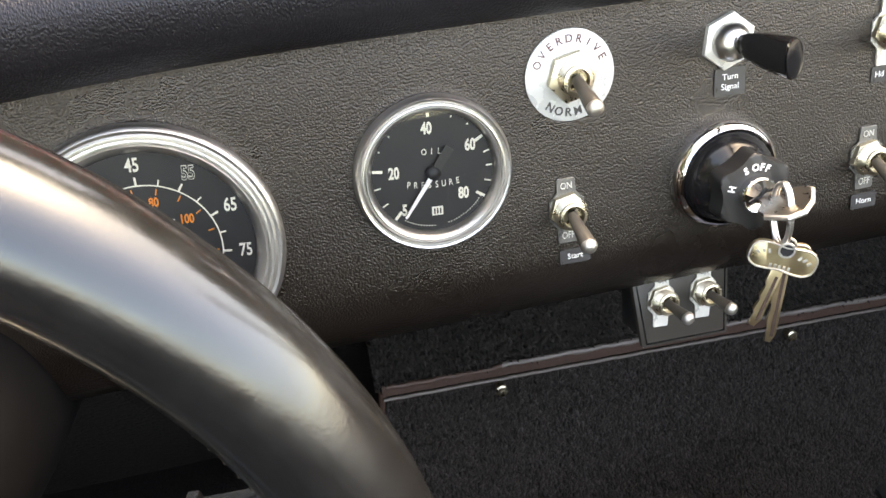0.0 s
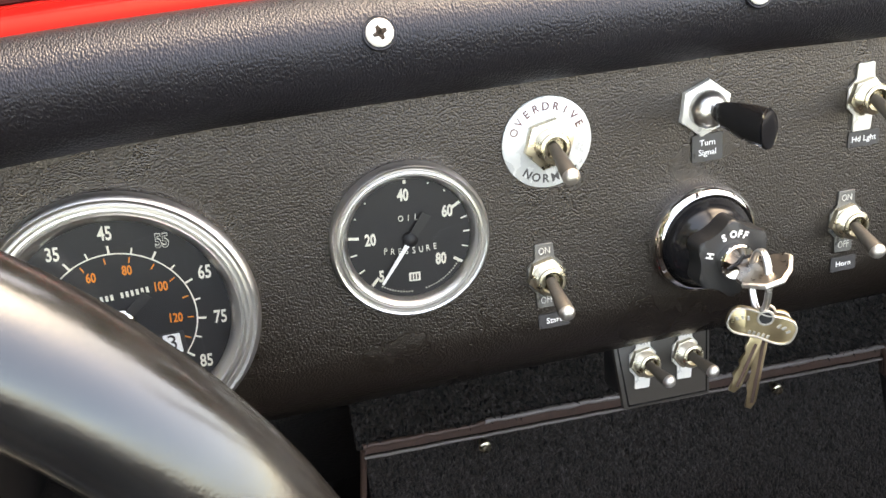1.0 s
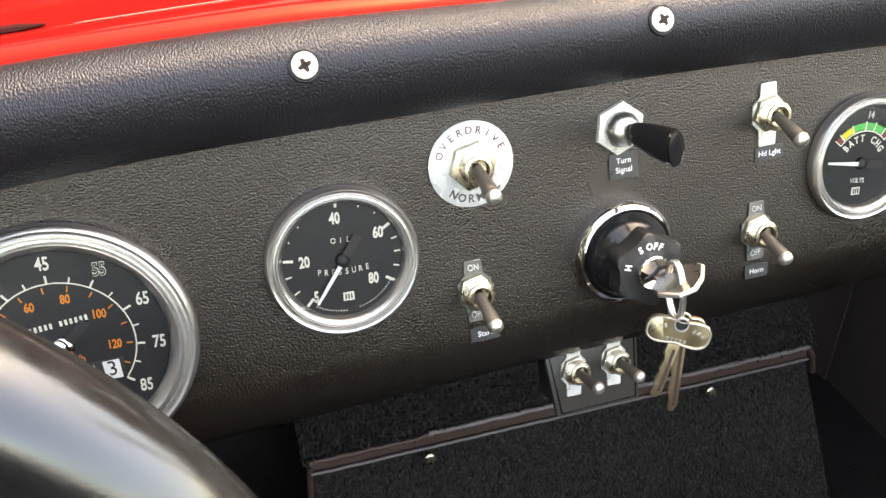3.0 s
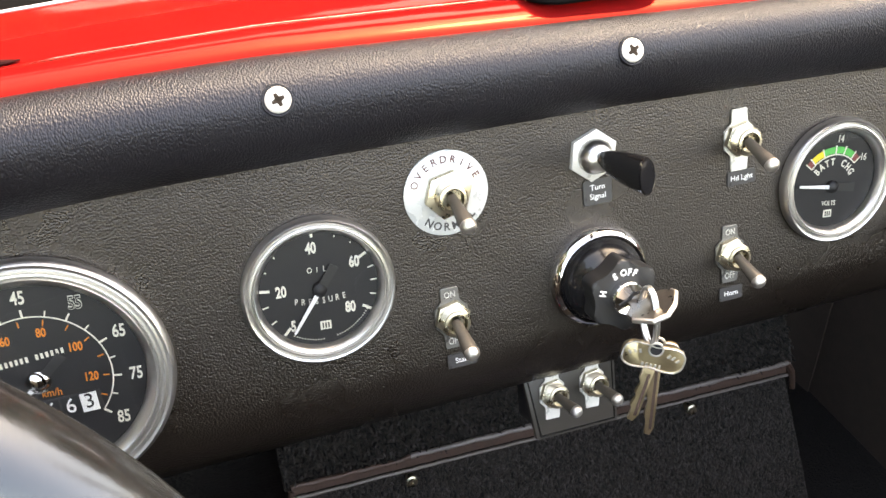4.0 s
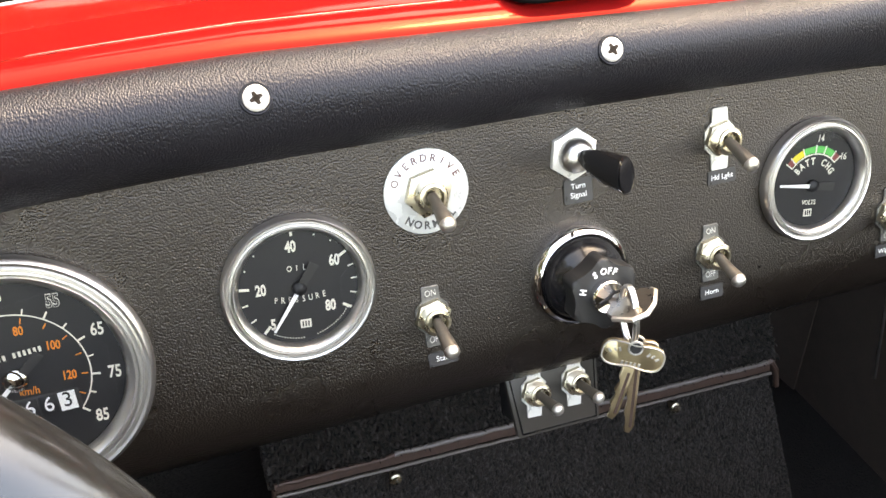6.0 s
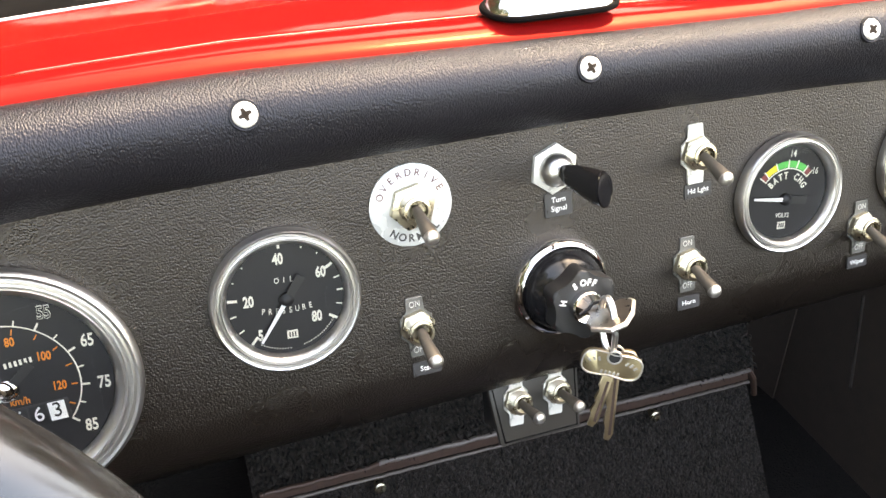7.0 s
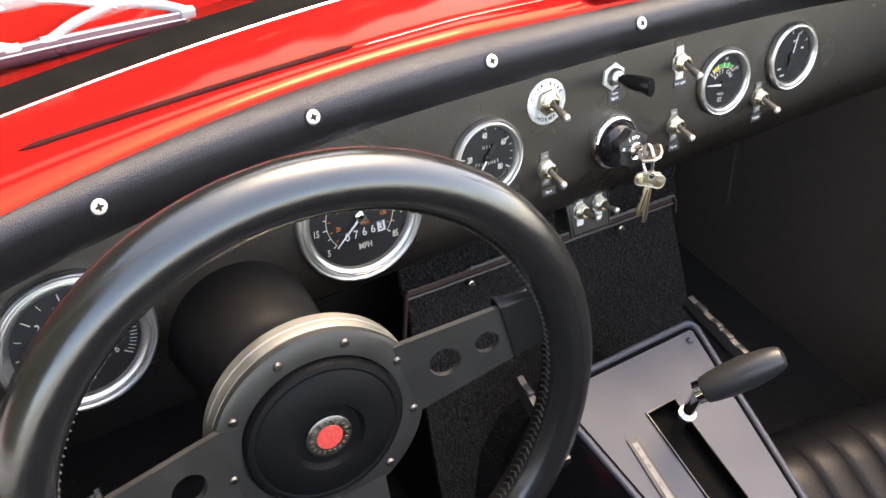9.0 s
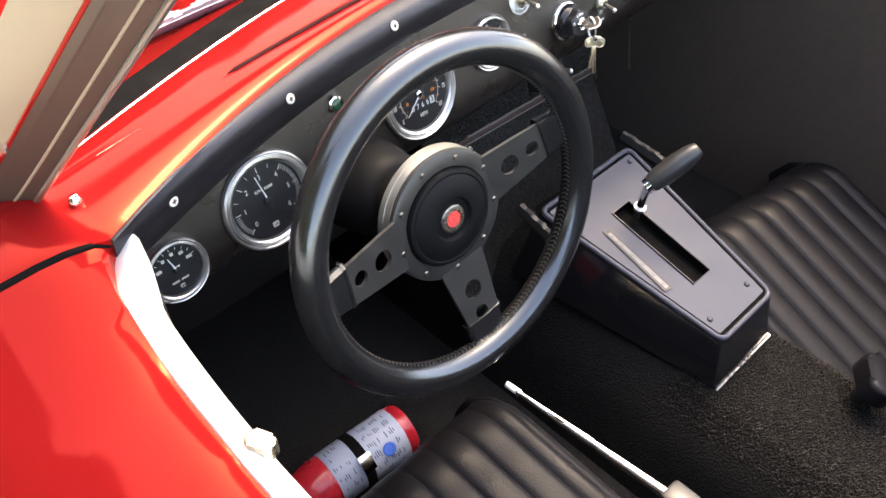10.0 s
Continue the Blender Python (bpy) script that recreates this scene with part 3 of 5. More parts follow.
def needle(g, angle, length, tail, width, hub=DIAL, z=0.0024, hub_r=0.0028, mat=WHITE, at=(0, 0)):
    m = Matrix.Translation((*at, 0)) @ Matrix.Rotation(-radians(angle), 4, "Z")
    bm = prism([(-width / 2, 0.002), (width / 2, 0.002), (width * 0.28, length), (-width * 0.28, length)], z, z + 0.0003)
    o = part("needle", bm, mat, g, "white pointer")
    o.matrix_basis = m
    if tail:
        t = part("needle_tail", prism([(-width * 0.9, 0), (width * 0.9, 0), (width * 1.1, -tail), (-width * 1.1, -tail)], z, z + 0.0003), SATIN, g)
        t.matrix_basis = m
    part("hub", lathe([(0, z + 0.0012), (hub_r * 0.6, z + 0.001), (hub_r, z), (hub_r, 0.0009)], 24), hub, g).location = (*at, 0)


def maker_mark(g, x, y, w=0.0042, h=0.0034):
    """The maker's sign as a plain pale block with a dark field."""
    o = part("maker_mark", prism(rounded(w, h, 0.0002), 0.0009, 0.0011), PRINT, g)
    o.location = (x, y, 0)
    bm = bmesh.new()
    for k in (-1, 0, 1):
        box((w * 0.12, h * 0.62, 0.0002), (k * w * 0.26, 0, 0.0012), bm=bm)
    part("maker_mark_bars", bm, DIAL, o)


def fine_bars(g, r, a0, a1, n, mat=PRINT, size=0.0006):
    """Lettering too small to read, as short bars round the dial."""
    part("fine_print", ticks([a0 + (a1 - a0) * i / (n - 1) for i in range(n)], r, r + size, size * 0.9, 0.001), mat, g)


def oil_gauge():
    g = gauge("oil_pressure_gauge", 0.0049, -0.0757, 0.0291, "round black oil pressure gauge with bright bezel, pointer at the bottom", turn=4)
    part("major_marks", ticks((-139, -84, 57, 120), 0.0185, 0.0222, 0.0010, 0.001), PRINT, g)
    part("minor_marks", ticks((-121, -102, 73, 88, 104), 0.0198, 0.0222, 0.0005, 0.001), PRINT, g)
    part("top_mark", ticks((-3,), 0.0208, 0.0222, 0.0010, 0.001), PRINT, g)
    part("dots", ticks((-64, -46, 20, 38), 0.0211, 0.0217, 0.0005, 0.001), PRINT, g)
    bm = bmesh.new()
    for s, px, py in (("5", -0.0110, -0.0133), ("20", -0.0143, 0.0012), ("40", -0.0018, 0.0168), ("60", 0.0140, 0.0093), ("80", 0.0112, -0.0088)):
        letters(s, 0.0060, (px, py - 0.0004, 0.001), 0, 0.66, bm=bm, bold=0.0002)
    part("numbers", bm, PRINT, g)
    bm = bmesh.new()
    for i, ch in enumerate("OIL"):
        letters(ch, 0.0032, (-0.0030 + i * 0.0028, 0.0078, 0.001), -4, 0.8, bm=bm)
    for i, ch in enumerate("PRESSURE"):
        u = i - 3.5
        letters(ch, 0.0034, (u * 0.0026, -0.0048 + 0.00006 * u * u, 0.001), u * 1.5, 0.75, bm=bm)
    part("lettering", bm, PRINT, g)
    maker_mark(g, 0.0012, -0.0150)
    fine_bars(g, 0.0205, 122, 165, 16, size=0.0004), fine_bars(g, 0.0205, 180, 212, 12, size=0.0004)
    needle(g, -146, 0.0195, 0.011, 0.0017)


def speedometer():
    g = gauge("speedometer", -0.0975, -0.087, 0.0466, "large black speedometer with white and orange numbers and bright bezel")
    angle = lambda mph: 3.25 * (mph - 44.3)
    ring = [(0.0246 * math.sin(radians(angle(5 + 80 * i / 80))), 0.0246 * math.cos(radians(angle(5 + i)))) for i in range(81)]
    bm = bmesh.new()
    for i in range(80):
        a, b = Vector((*ring[i], 0)), Vector((*ring[i + 1], 0))
        n = Vector((a.x, a.y, 0)).normalized() * 0.00025
        bm.faces.new([bm.verts.new(q + Vector((0, 0, 0.001))) for q in (a - n, b - n, b + n, a + n)])
    part("scale_ring", bm, PRINT, g)
    part("major_marks", ticks([angle(v) for v in range(5, 90, 10)], 0.0246, 0.0276, 0.0007, 0.001), PRINT, g)
    part("minor_marks", ticks([angle(v) for v in range(10, 90, 10)], 0.0246, 0.0268, 0.0005, 0.001), PRINT, g)
    part("orange_marks", ticks([angle(v / 1.609) for v in range(10, 138, 10)], 0.0213, 0.0234, 0.0004, 0.001), ORANGE, g)
    bm = bmesh.new()
    for v in range(5, 90, 10):
        a = radians(angle(v))
        letters(str(v), 0.0068, (0.0325 * math.sin(a), 0.0318 * math.cos(a), 0.001), -5, 0.68, bm=bm, bold=0.00028 if v == 55 else 0.00012)
    part("numbers", bm, PRINT, g)
    a = radians(angle(55))
    part("outlined_number", letters("55", 0.0068, (0.0325 * math.sin(a), 0.0318 * math.cos(a), 0.0013), -5, 0.68), DIAL, g, "number drawn in outline")
    bm = bmesh.new()
    for v in (20, 40, 60, 80, 100, 120):
        a = radians(angle(v / 1.609))
        letters(str(v), 0.0047, (0.0172 * math.sin(a), 0.0186 * math.cos(a), 0.001), -5, 0.70, bm=bm, bold=0.0001)
    letters("km/h", 0.0042, (0.0030, -0.0055, 0.001), -5, 0.8, bm=bm)
    part("orange_numbers", bm, ORANGE, g)
    part("lettering", letters("MPH", 0.0062, (0.001, -0.0225, 0.001), -3, 0.8, bold=0.0001), PRINT, g)
    bm = bmesh.new()
    for i in range(13):
        if i != 6:
            box((0.0009, 0.0020, 0.0002), ((i - 6) * 0.0017, 0.0085 + 0.0001 * i, 0.001), bm=bm)
    part("maker_bars", bm, PRINT, g)
    # mileage counter behind a small window
    part("counter_frame", box((0.036, 0.0084, 0.0006), (0.0005, -0.0122, 0.0009), 0.0002), SATIN, g)
    for i, ch in enumerate("07663"):
        x = 0.0014 + (i - 2) * 0.0064
        cell = part("counter_wheel", box((0.0058, 0.0074, 0.0004), (x, -0.0122, 0.0012), 0.0001), WHITE if i == 4 else DIAL, g)
        part("digit", letters(ch, 0.0082, (x, -0.0122 + 0.0003 * (i == 4), 0.0015), 0, 0.9), DIAL if i == 4 else WHITE, cell)
    needle(g, -131, 0.0260, 0.013, 0.0016, CHROME, hub_r=0.0042)


def tachometer():
    g = gauge("tachometer", -0.286, -0.105, 0.0466, "large black rev counter with white numbers and bright bezel")
    angle = lambda k: -132 + 43 * k
    part("major_marks", ticks([angle(k) for k in range(7)], 0.0285, 0.0340, 0.0007, 0.001), PRINT, g)
    part("minor_marks", ticks([angle(k / 10) for k in range(61) if k % 10 and (k < 10 or k > 40 or k % 5 == 0)], 0.0300, 0.0340, 0.0004, 0.001), PRINT, g)
    bm = bmesh.new()
    for k in range(7):
        a = radians(angle(k))
        letters(str(k), 0.0070, (0.0238 * math.sin(a), 0.0238 * math.cos(a), 0.001), 0, 0.85, bm=bm)
    part("numbers", bm, PRINT, g)
    bm = letters("RPM", 0.0046, (-0.006, 0.0118, 0.001), 0, 0.9)
    for i in range(5):
        box((0.0012, 0.0026, 0.0002), (0.001 + i * 0.0018, 0.0118, 0.001), bm=bm)
    part("lettering", bm, PRINT, g)
    maker_mark(g, 0.0, -0.0255, 0.006, 0.005)
    needle(g, -12, 0.0275, 0.010, 0.0014, hub_r=0.0045)


def small_gauge(name, x, z, label, kind):
    g = gauge(name, x, z, 0.0280 if kind == "volts" else 0.0291, label, turn=5 if kind == "volts" else 0)
    if kind == "volts":
        for a0, a1, mat in ((-52, -44, REDPRINT), (-42, -22, YELLOW), (-21, 0, GREEN), (1, 17, GREEN), (18, 36, GREEN), (37, 47, REDPRINT)):
            bm = bmesh.new()
            n = 6
            for i in range(n):
                q = [radians(a0 + (a1 - a0) * (i + k) / n) for k in (0, 1)]
                bm.faces.new([bm.verts.new((r * math.sin(a) - 0.0008, r * math.cos(a) - 0.003, 0.001)) for r, a in ((0.0148, q[0]), (0.0148, q[1]), (0.0178, q[1]), (0.0178, q[0]))])
            part("colour_band", bm, mat, g)
        bm = ticks((-53, -43, -21.5, 0.5, 17.5, 36.5, 48), 0.0142, 0.0184, 0.0005, 0.0011)
        for k in range(20):
            q = [radians(-53 + 101 * (k + e) / 20) for e in (0, 1)]
            bm.faces.new([bm.verts.new((r * math.sin(v), r * math.cos(v), 0.0011)) for r, v in ((0.0140, q[0]), (0.0140, q[1]), (0.0146, q[1]), (0.0146, q[0]))])
        part("marks", merge(bmesh.new(), bm, Matrix.Translation((-0.0008, -0.003, 0))), PRINT, g)
        bm = letters("14", 0.0046, (0.0012, 0.0180, 0.001), -5, 0.75)
        letters("16", 0.0046, (0.0145, 0.0088, 0.001), -5, 0.75, bm=bm)
        merge(bm, arc_letters("BATT CHG", 0.0044, 0.0110, 4, 15.5, 0.001, 0.75, bold=0.0001), Matrix.Translation((-0.0008, -0.003, 0)))
        letters("VOLTS", 0.0031, (-0.0012, -0.0108, 0.001), -4, 0.8, bm=bm)
        part("lettering", bm, PRINT, g)
        maker_mark(g, -0.0012, -0.0155)
        needle(g, -84, 0.0180, 0.011, 0.0018, at=(-0.0008, -0.003))
    elif kind == "fuel":
        part("marks", ticks((-60, -30, 0, 30, 60), 0.0190, 0.0220, 0.0006, 0.001), PRINT, g)
        bm = bmesh.new()
        for px, py, w in ((-0.013, -0.009, 0.004), (0.0135, 0.004, 0.003), (-0.009, -0.0155, 0.005), (0.004, 0.012, 0.005)):
            box((w, 0.0016, 0.0002), (px, py, 0.001), bm=bm)
        part("fine_print", bm, PRINT, g)
        needle(g, 17, 0.0195, 0.010, 0.0013)
    else:
        part("marks", ticks(range(-68, 69, 17), 0.0185, 0.0210, 0.0005, 0.001), PRINT, g)
        bm = bmesh.new()
        for a, w in ((-68, 0.005), (-31, 0.003), (4, 0.003), (36, 0.004), (68, 0.0055)):
            merge(bm, box((w, 0.0030, 0.0002)), Matrix.Translation((0.0155 * math.sin(radians(a)), 0.0155 * math.cos(radians(a)), 0.001)))
        for k in (-1, 1):
            box((0.007, 0.0018, 0.0002), (k * 0.0045, -0.0105, 0.001), bm=bm)
        box((0.006, 0.0014, 0.0002), (0.0012, 0.0025, 0.001), bm=bm)
        part("fine_print", bm, PRINT, g)
        maker_mark(g, 0.0, -0.0160)
        needle(g, -16, 0.0145, 0.0, 0.0014)


def toggle(m, label, plate=True, tilt=-24, words=("ON", "OFF"), length=0.0190, pan=2, nut=0.0076, finish=ETCHED):
    s = root("toggle_switch", m, label, "switch", "toggle switches")
    if plate:
        p = part("on_off_plate", prism([(-0.0032, 0.0128), (0.0032, 0.0128), (0.0037, 0.0121), (0.0037, 0.0070), (0.0070, 0.0040), (0.0070, -0.0040), (0.0040, -0.0070), (0.0040, -0.0132), (0.0036, -0.0138), (-0.0036, -0.0138), (-0.0040, -0.0132), (-0.0040, -0.0070), (-0.0070, -0.0040), (-0.0070, 0.0040), (-0.0037, 0.0070), (-0.0037, 0.0121)], 0.0002, 0.0010, 0.0002, 1), finish, s, "stamped plate")
        if words:
            bm = letters(words[0], 0.0038, (0, 0.0098, 0.0011), 0, 0.8)
            if words[1]:
                letters(words[1], 0.0042, (0, -0.0106, 0.0011), 0, 0.7, bm=bm)
            part("lettering", bm, LABEL if finish == STAMPED else STAMPED, p)
    part("nut", prism(polygon(6, nut, 12), 0.0009, 0.0034, 0.0005), NICKEL, s, "hexagon nut")
    prof = [(0.0060, 0.003)]
    for k in range(6):
        prof += [(0.0060, 0.0036 + k * 0.0008), (0.0055, 0.0040 + k * 0.0008)]
    prof += [(0.0054, 0.0086), (0.0042, 0.0088), (0.0038, 0.0060), (0, 0.0058)]
    part("bushing", lathe(prof, 28), NICKEL, s, "threaded brassy bushing")
    lever = [(0.0020, 0.0), (0.0022, 0.003), (0.0025, 0.008), (0.0029, 0.012), (0.0031, length - 0.0034)]
    a = part("lever", lathe(lever, 20), LEVER, s, "bat-shaped metal lever")
    a.matrix_basis = Matrix.Translation((0, 0, 0.0066)) @ Matrix.Rotation(radians(-tilt), 4, "X") @ Matrix.Rotation(radians(pan), 4, "Y")
    part("lever_tip", lathe([(0.0031, length - 0.0034), (0.0032, length - 0.0024), (0.0028, length - 0.0013), (0.0021, length - 0.0005), (0.0011, length - 0.0001), (0, length)], 20), TIP, a, "worn bright tip")
    return s


def overdrive_switch():
    m = on_dash(0.0585, -0.0485)
    disc = root("overdrive_plate", m, "round white plate lettered for the overdrive switch", "plate")
    part("plate", lathe([(0.0168, 0.0002), (0.0168, 0.0008), (0.0164, 0.0011), (0, 0.0011)], 56), DISC, disc)
    part("lettering", arc_letters("OVERDRIVE", 0.0041, 0.0132, 0, 16.5, 0.0012, 0.95, bold=0.00004), OVERPRINT, disc, "worn red lettering")
    part("dark_lettering", arc_letters("NORMAL", 0.0044, 0.0134, 178, 16, 0.0012, 0.95, inward=True, bold=0.0001), LABEL, disc)
    toggle(m @ Matrix.Translation((0, 0, 0.0011)), "metal toggle switch in the middle of a round white plate", plate=False, nut=0.0096)


def turn_signal():
    s = root("turn_signal_switch", on_dash(0.1200, -0.0450), "turn signal switch with hexagon nut and black plastic lever", "switch")
    part("nut", prism(polygon(6, 0.0108, 22), 0.0, 0.0022, 0.0006), STAMPED, s, "wide hexagon nut")
    part("dome", lathe([(0.0072, 0.0022), (0.0072, 0.0040), (0.0062, 0.0068), (0.0040, 0.0086), (0, 0.0092)], 32), BRUSHED, s, "chromed dome")
    part("stem", tube([(0, 0, 0.006), (0.001, -0.0005, 0.016)], 0.0022, 12), DARKSTEEL, s)
    pts = [(-0.0008, 0.0006, 0.011), (-0.0004, 0.0006, 0.015), (0.0006, 0.0005, 0.024), (0.0016, 0.0004, 0.033), (0.0022, 0.0004, 0.0385), (0.0022, 0.0004, 0.0398)]
    part("lever", tube(pts, [0.0034, 0.0046, 0.0060, 0.0069, 0.0072, 0.0066], 20, flat=0.46), BLACK, s, "glossy black paddle lever")


def ignition():
    x, z = 0.1190, -0.0962
    s = root("ignition_switch", on_dash(x, z), "black rotary ignition switch with chrome ring and lock", "switch")
    part("ring", lathe([(0.0214, 0), (0.0220, 0.0026), (0.0217, 0.0046), (0.0206, 0.0066), (0.0192, 0.0074), (0.0186, 0.0068), (0.0184, 0.003)], 64), CHROME, s, "chrome ring")
    part("base", lathe([(0.0185, 0.003), (0.0183, 0.0062), (0.0176, 0.0092), (0.0163, 0.0118), (0.0146, 0.0140), (0.0130, 0.0155), (0.0122, 0.0175)], 56), BLACK, s)
    pts = []
    for i in range(96):
        a = 2 * math.pi * i / 96
        r = 0.0139 + 0.0013 * math.cos(6 * (a - 0.55)) + 0.0002 * math.cos(12 * (a - 0.55))
        pts.append((r * math.cos(a), r * math.sin(a)))
    knob = part("knob", prism(pts, 0.0165, 0.0255, 0.0012, 3), SATIN, s, "black fluted knob")
    bm = bmesh.new()
    for ch, a in (("H", -72), ("S", -24), ("O", -2), ("F", 13), ("F", 27)):
        letters(ch, 0.0038, (0.0098 * math.sin(radians(a)), 0.0098 * math.cos(radians(a)), 0.0256), -a, 0.9, bm=bm, bold=0.00012)
    part("lettering", bm, WHITE, knob)
    part("lock", lathe([(0.0068, 0.025), (0.0068, 0.0286), (0.0063, 0.0292), (0.0057, 0.0289), (0, 0.0284)], 32), CHROME, s, "chrome lock cylinder")
    slot = bmesh.new()
    for at, turn, w in (((-0.0022, -0.0012), 20, 0.0040), ((0.0012, 0.0008), 48, 0.0042), ((0.0034, 0.0016), 8, 0.0030), ((0.0004, -0.0012), -40, 0.0018)):
        merge(slot, box((w, 0.0009, 0.0004)), Matrix.Translation((*at, 0.0289)) @ Matrix.Rotation(radians(turn), 4, "Z"))
    part("key_slot", slot, DIAL, s, "dark jagged keyway")
    return s


def keys():
    m = DASH @ Matrix.Translation((0.1190, -0.0290, -0.0962))
    k = root("key_ring", m, "bunch of worn brass keys hanging from the ignition lock", "keys")
    tilt = radians(16)
    basis = Matrix(((math.cos(tilt), 0, math.sin(tilt), 0), (0, -1, 0, 0), (math.sin(tilt), 0, -math.cos(tilt), 0), (0, 0, 0, 1)))
    leaf = [(-0.0035, -0.002), (0.0035, -0.002), (0.0045, 0.0025), (0.0095, 0.0032), (0.0122, 0.0058), (0.0128, 0.0080), (0.0080, 0.0150), (0.0025, 0.0190), (-0.0030, 0.0180), (-0.0080, 0.0110), (-0.0080, 0.0065), (-0.0040, 0.003)]
    bow = prism(leaf, -0.0010, 0.0010, 0.0003)
    o = part("lock_key", bow, DARKSTEEL, k, "flat bright key turned in the lock")
    o.matrix_basis = Matrix.Translation((0.003, 0, -0.001)) @ basis
    # Lighter metal along the outer edge paints its highlight.
    part("edge_highlight", tube([(x, y, 0) for x, y in leaf[4:10]], 0.0011, 8), TIP, o, "bright bar drawn as the edge's highlight")
    ring = [(0.0, 0.0055 * math.cos(a), 0.0120 * math.sin(a)) for a in (2 * math.pi * i / 36 for i in range(37))]
    bm = tube(ring, 0.0008, 8)
    merge(bm, tube([(x + 0.0013, y, z) for x, y, z in ring], 0.0007, 8))
    o = part("ring", bm, BRUSHED, k, "wire split ring")
    o.location = (0.0035, -0.0078, -0.0050)
    R = Matrix.Rotation(radians(90), 4, "X")

    def hanging(metal, turn, lean, back, w, h, shift, reach):
        """A key seen flat: a wide waisted bow with a raised border and a hole, and a grooved cut blade."""
        head = []
        for i in range(48):
            v = 2 * math.pi * i / 48
            px = w / 2 * math.copysign(abs(math.cos(v)) ** 0.55, math.cos(v))
            py = h / 2 * math.copysign(abs(math.sin(v)) ** 0.70, math.sin(v))
            head.append((px, py * (0.84 + 0.22 * min(1, abs(px) / (0.36 * w))) - 0.0036))
        o = part("hanging_key", prism(head, -0.0010, 0.0010, 0.0005), metal, k, "worn key")
        cuts = [(-0.0022 + (0.0011 if i % 3 == 1 else 0.0004 if i % 3 else 0), -0.014 - (reach - 0.017) / 8 * i) for i in range(8)]
        blade = [(0.0023, -0.007), (0.0023, 0.0035 - reach), (0.0008, -reach), (-0.0014, 0.0005 - reach)] + cuts[::-1] + [(-0.0022, -0.007)]
        blade = prism(blade[::-1], -0.0009, 0.0009, 0.0003)
        part("blade", blade, metal, o)
        part("groove", prism([(0.0002, -0.011), (0.0013, -0.011), (0.0013, 0.003 - reach), (0.0002, 0.003 - reach)][::-1], 0.0006, 0.0011), RUSTY, o, "dark grimy groove")
        part("border", tube([(x * 0.97, (y + 0.0036) * 0.95 - 0.0036, 0.0010) for x, y in head + head[:1]], 0.0004, 6), TIP, o, "rubbed bright border")
        o.matrix_basis = Matrix.Translation((0.0046 + shift, -0.0098 + back, -0.0176)) @ Matrix.Rotation(radians(turn), 4, "Z") @ Matrix.Rotation(radians(lean), 4, "Y") @ R
        bars = bmesh.new()
        for i in (-5, -4, -3, 3, 4, 5):
            merge(bars, box((0.0009, 0.0017, 0.0003)), Matrix.Translation((i * 0.0019, -0.0018 - 0.0003 * (abs(i) - 3) ** 2, 0.0011)) @ Matrix.Rotation(radians(-9 * i), 4, "Z"))
        for i in range(5):
            box((0.0009, 0.0015, 0.0003), (-0.0034 + i * 0.0017, -0.0070, 0.0011), bm=bars)
        part("stamping", bars, TIP, o, "raised stamping rubbed bright")
        part("hole", lathe([(0.0023, 0.00122), (0, 0.00122)], 20), DIAL, o)
        part("hole_rim", lathe([(0.0023, 0.0010), (0.0024, 0.0015), (0.0030, 0.0015), (0.0032, 0.0010)], 20), TIP, o)
    hanging(BRASS, -20, 19, -0.0012, 0.0252, 0.0112, 0.0, 0.033)
    hanging(BRONZE, -26, 7, 0.0024, 0.0170, 0.0090, 0.0030, 0.042)


def pilot_lamp():
    s = root("pilot_lamp", on_dash(-0.194, -0.053), "small green indicator lamp with chrome collar", "indicator lamp")
    part("collar", lathe([(0.0090, 0), (0.0090, 0.003), (0.0080, 0.005), (0.0062, 0.0055), (0.0060, 0.0035)], 8), CHROME, s)
    part("lens", lathe([(0.0062, 0.0035), (0.0052, 0.0058), (0.003, 0.0068), (0, 0.0072)], 28), LENS, s, "dark green lens")


def switch_box():
    m = DASH @ Matrix.Translation((0.1143, 0.0245, -0.1650)) @ Matrix.Rotation(radians(3.8), 4, "Y") @ Matrix.Rotation(radians(82), 4, "X") @ Matrix.Rotation(radians(5), 4, "Y")
    b = root("switch_panel", m, "small black panel hung under the dash for two switches", "switch panel")
    part("plate", prism([(-0.0180, -0.0197), (0.0240, -0.0197), (0.0248, -0.0189), (0.0245, 0.0205), (0.0238, 0.0213), (-0.0248, 0.0213), (-0.0256, 0.0205), (-0.0190, -0.0190)], -0.0012, 0.0012, 0.0005), PANEL, b)
    part("plate_border", tube([(x, y, 0.0012) for x, y in ((-0.0168, -0.0180), (0.0230, -0.0180), (0.0228, 0.0197), (-0.0236, 0.0197), (-0.0168, -0.0180))], 0.0005, 6), BLACK, b)
    part("bracket", box((0.0400, 0.0355, 0.022), (0.0035, 0.001, -0.0125), 0.002), SATIN, b)
    for x, y in ((-0.0100, 0.0025), (0.0113, 0.0032)):
        toggle(m @ Matrix.Translation((x, y, 0.0012)) @ Matrix.Rotation(radians(-2), 4, "Z") @ Matrix.Scale(0.92, 4), "metal toggle switch on the small black panel", tilt=-12, length=0.0175, pan=8, words=("ON", ""), finish=STAMPED)


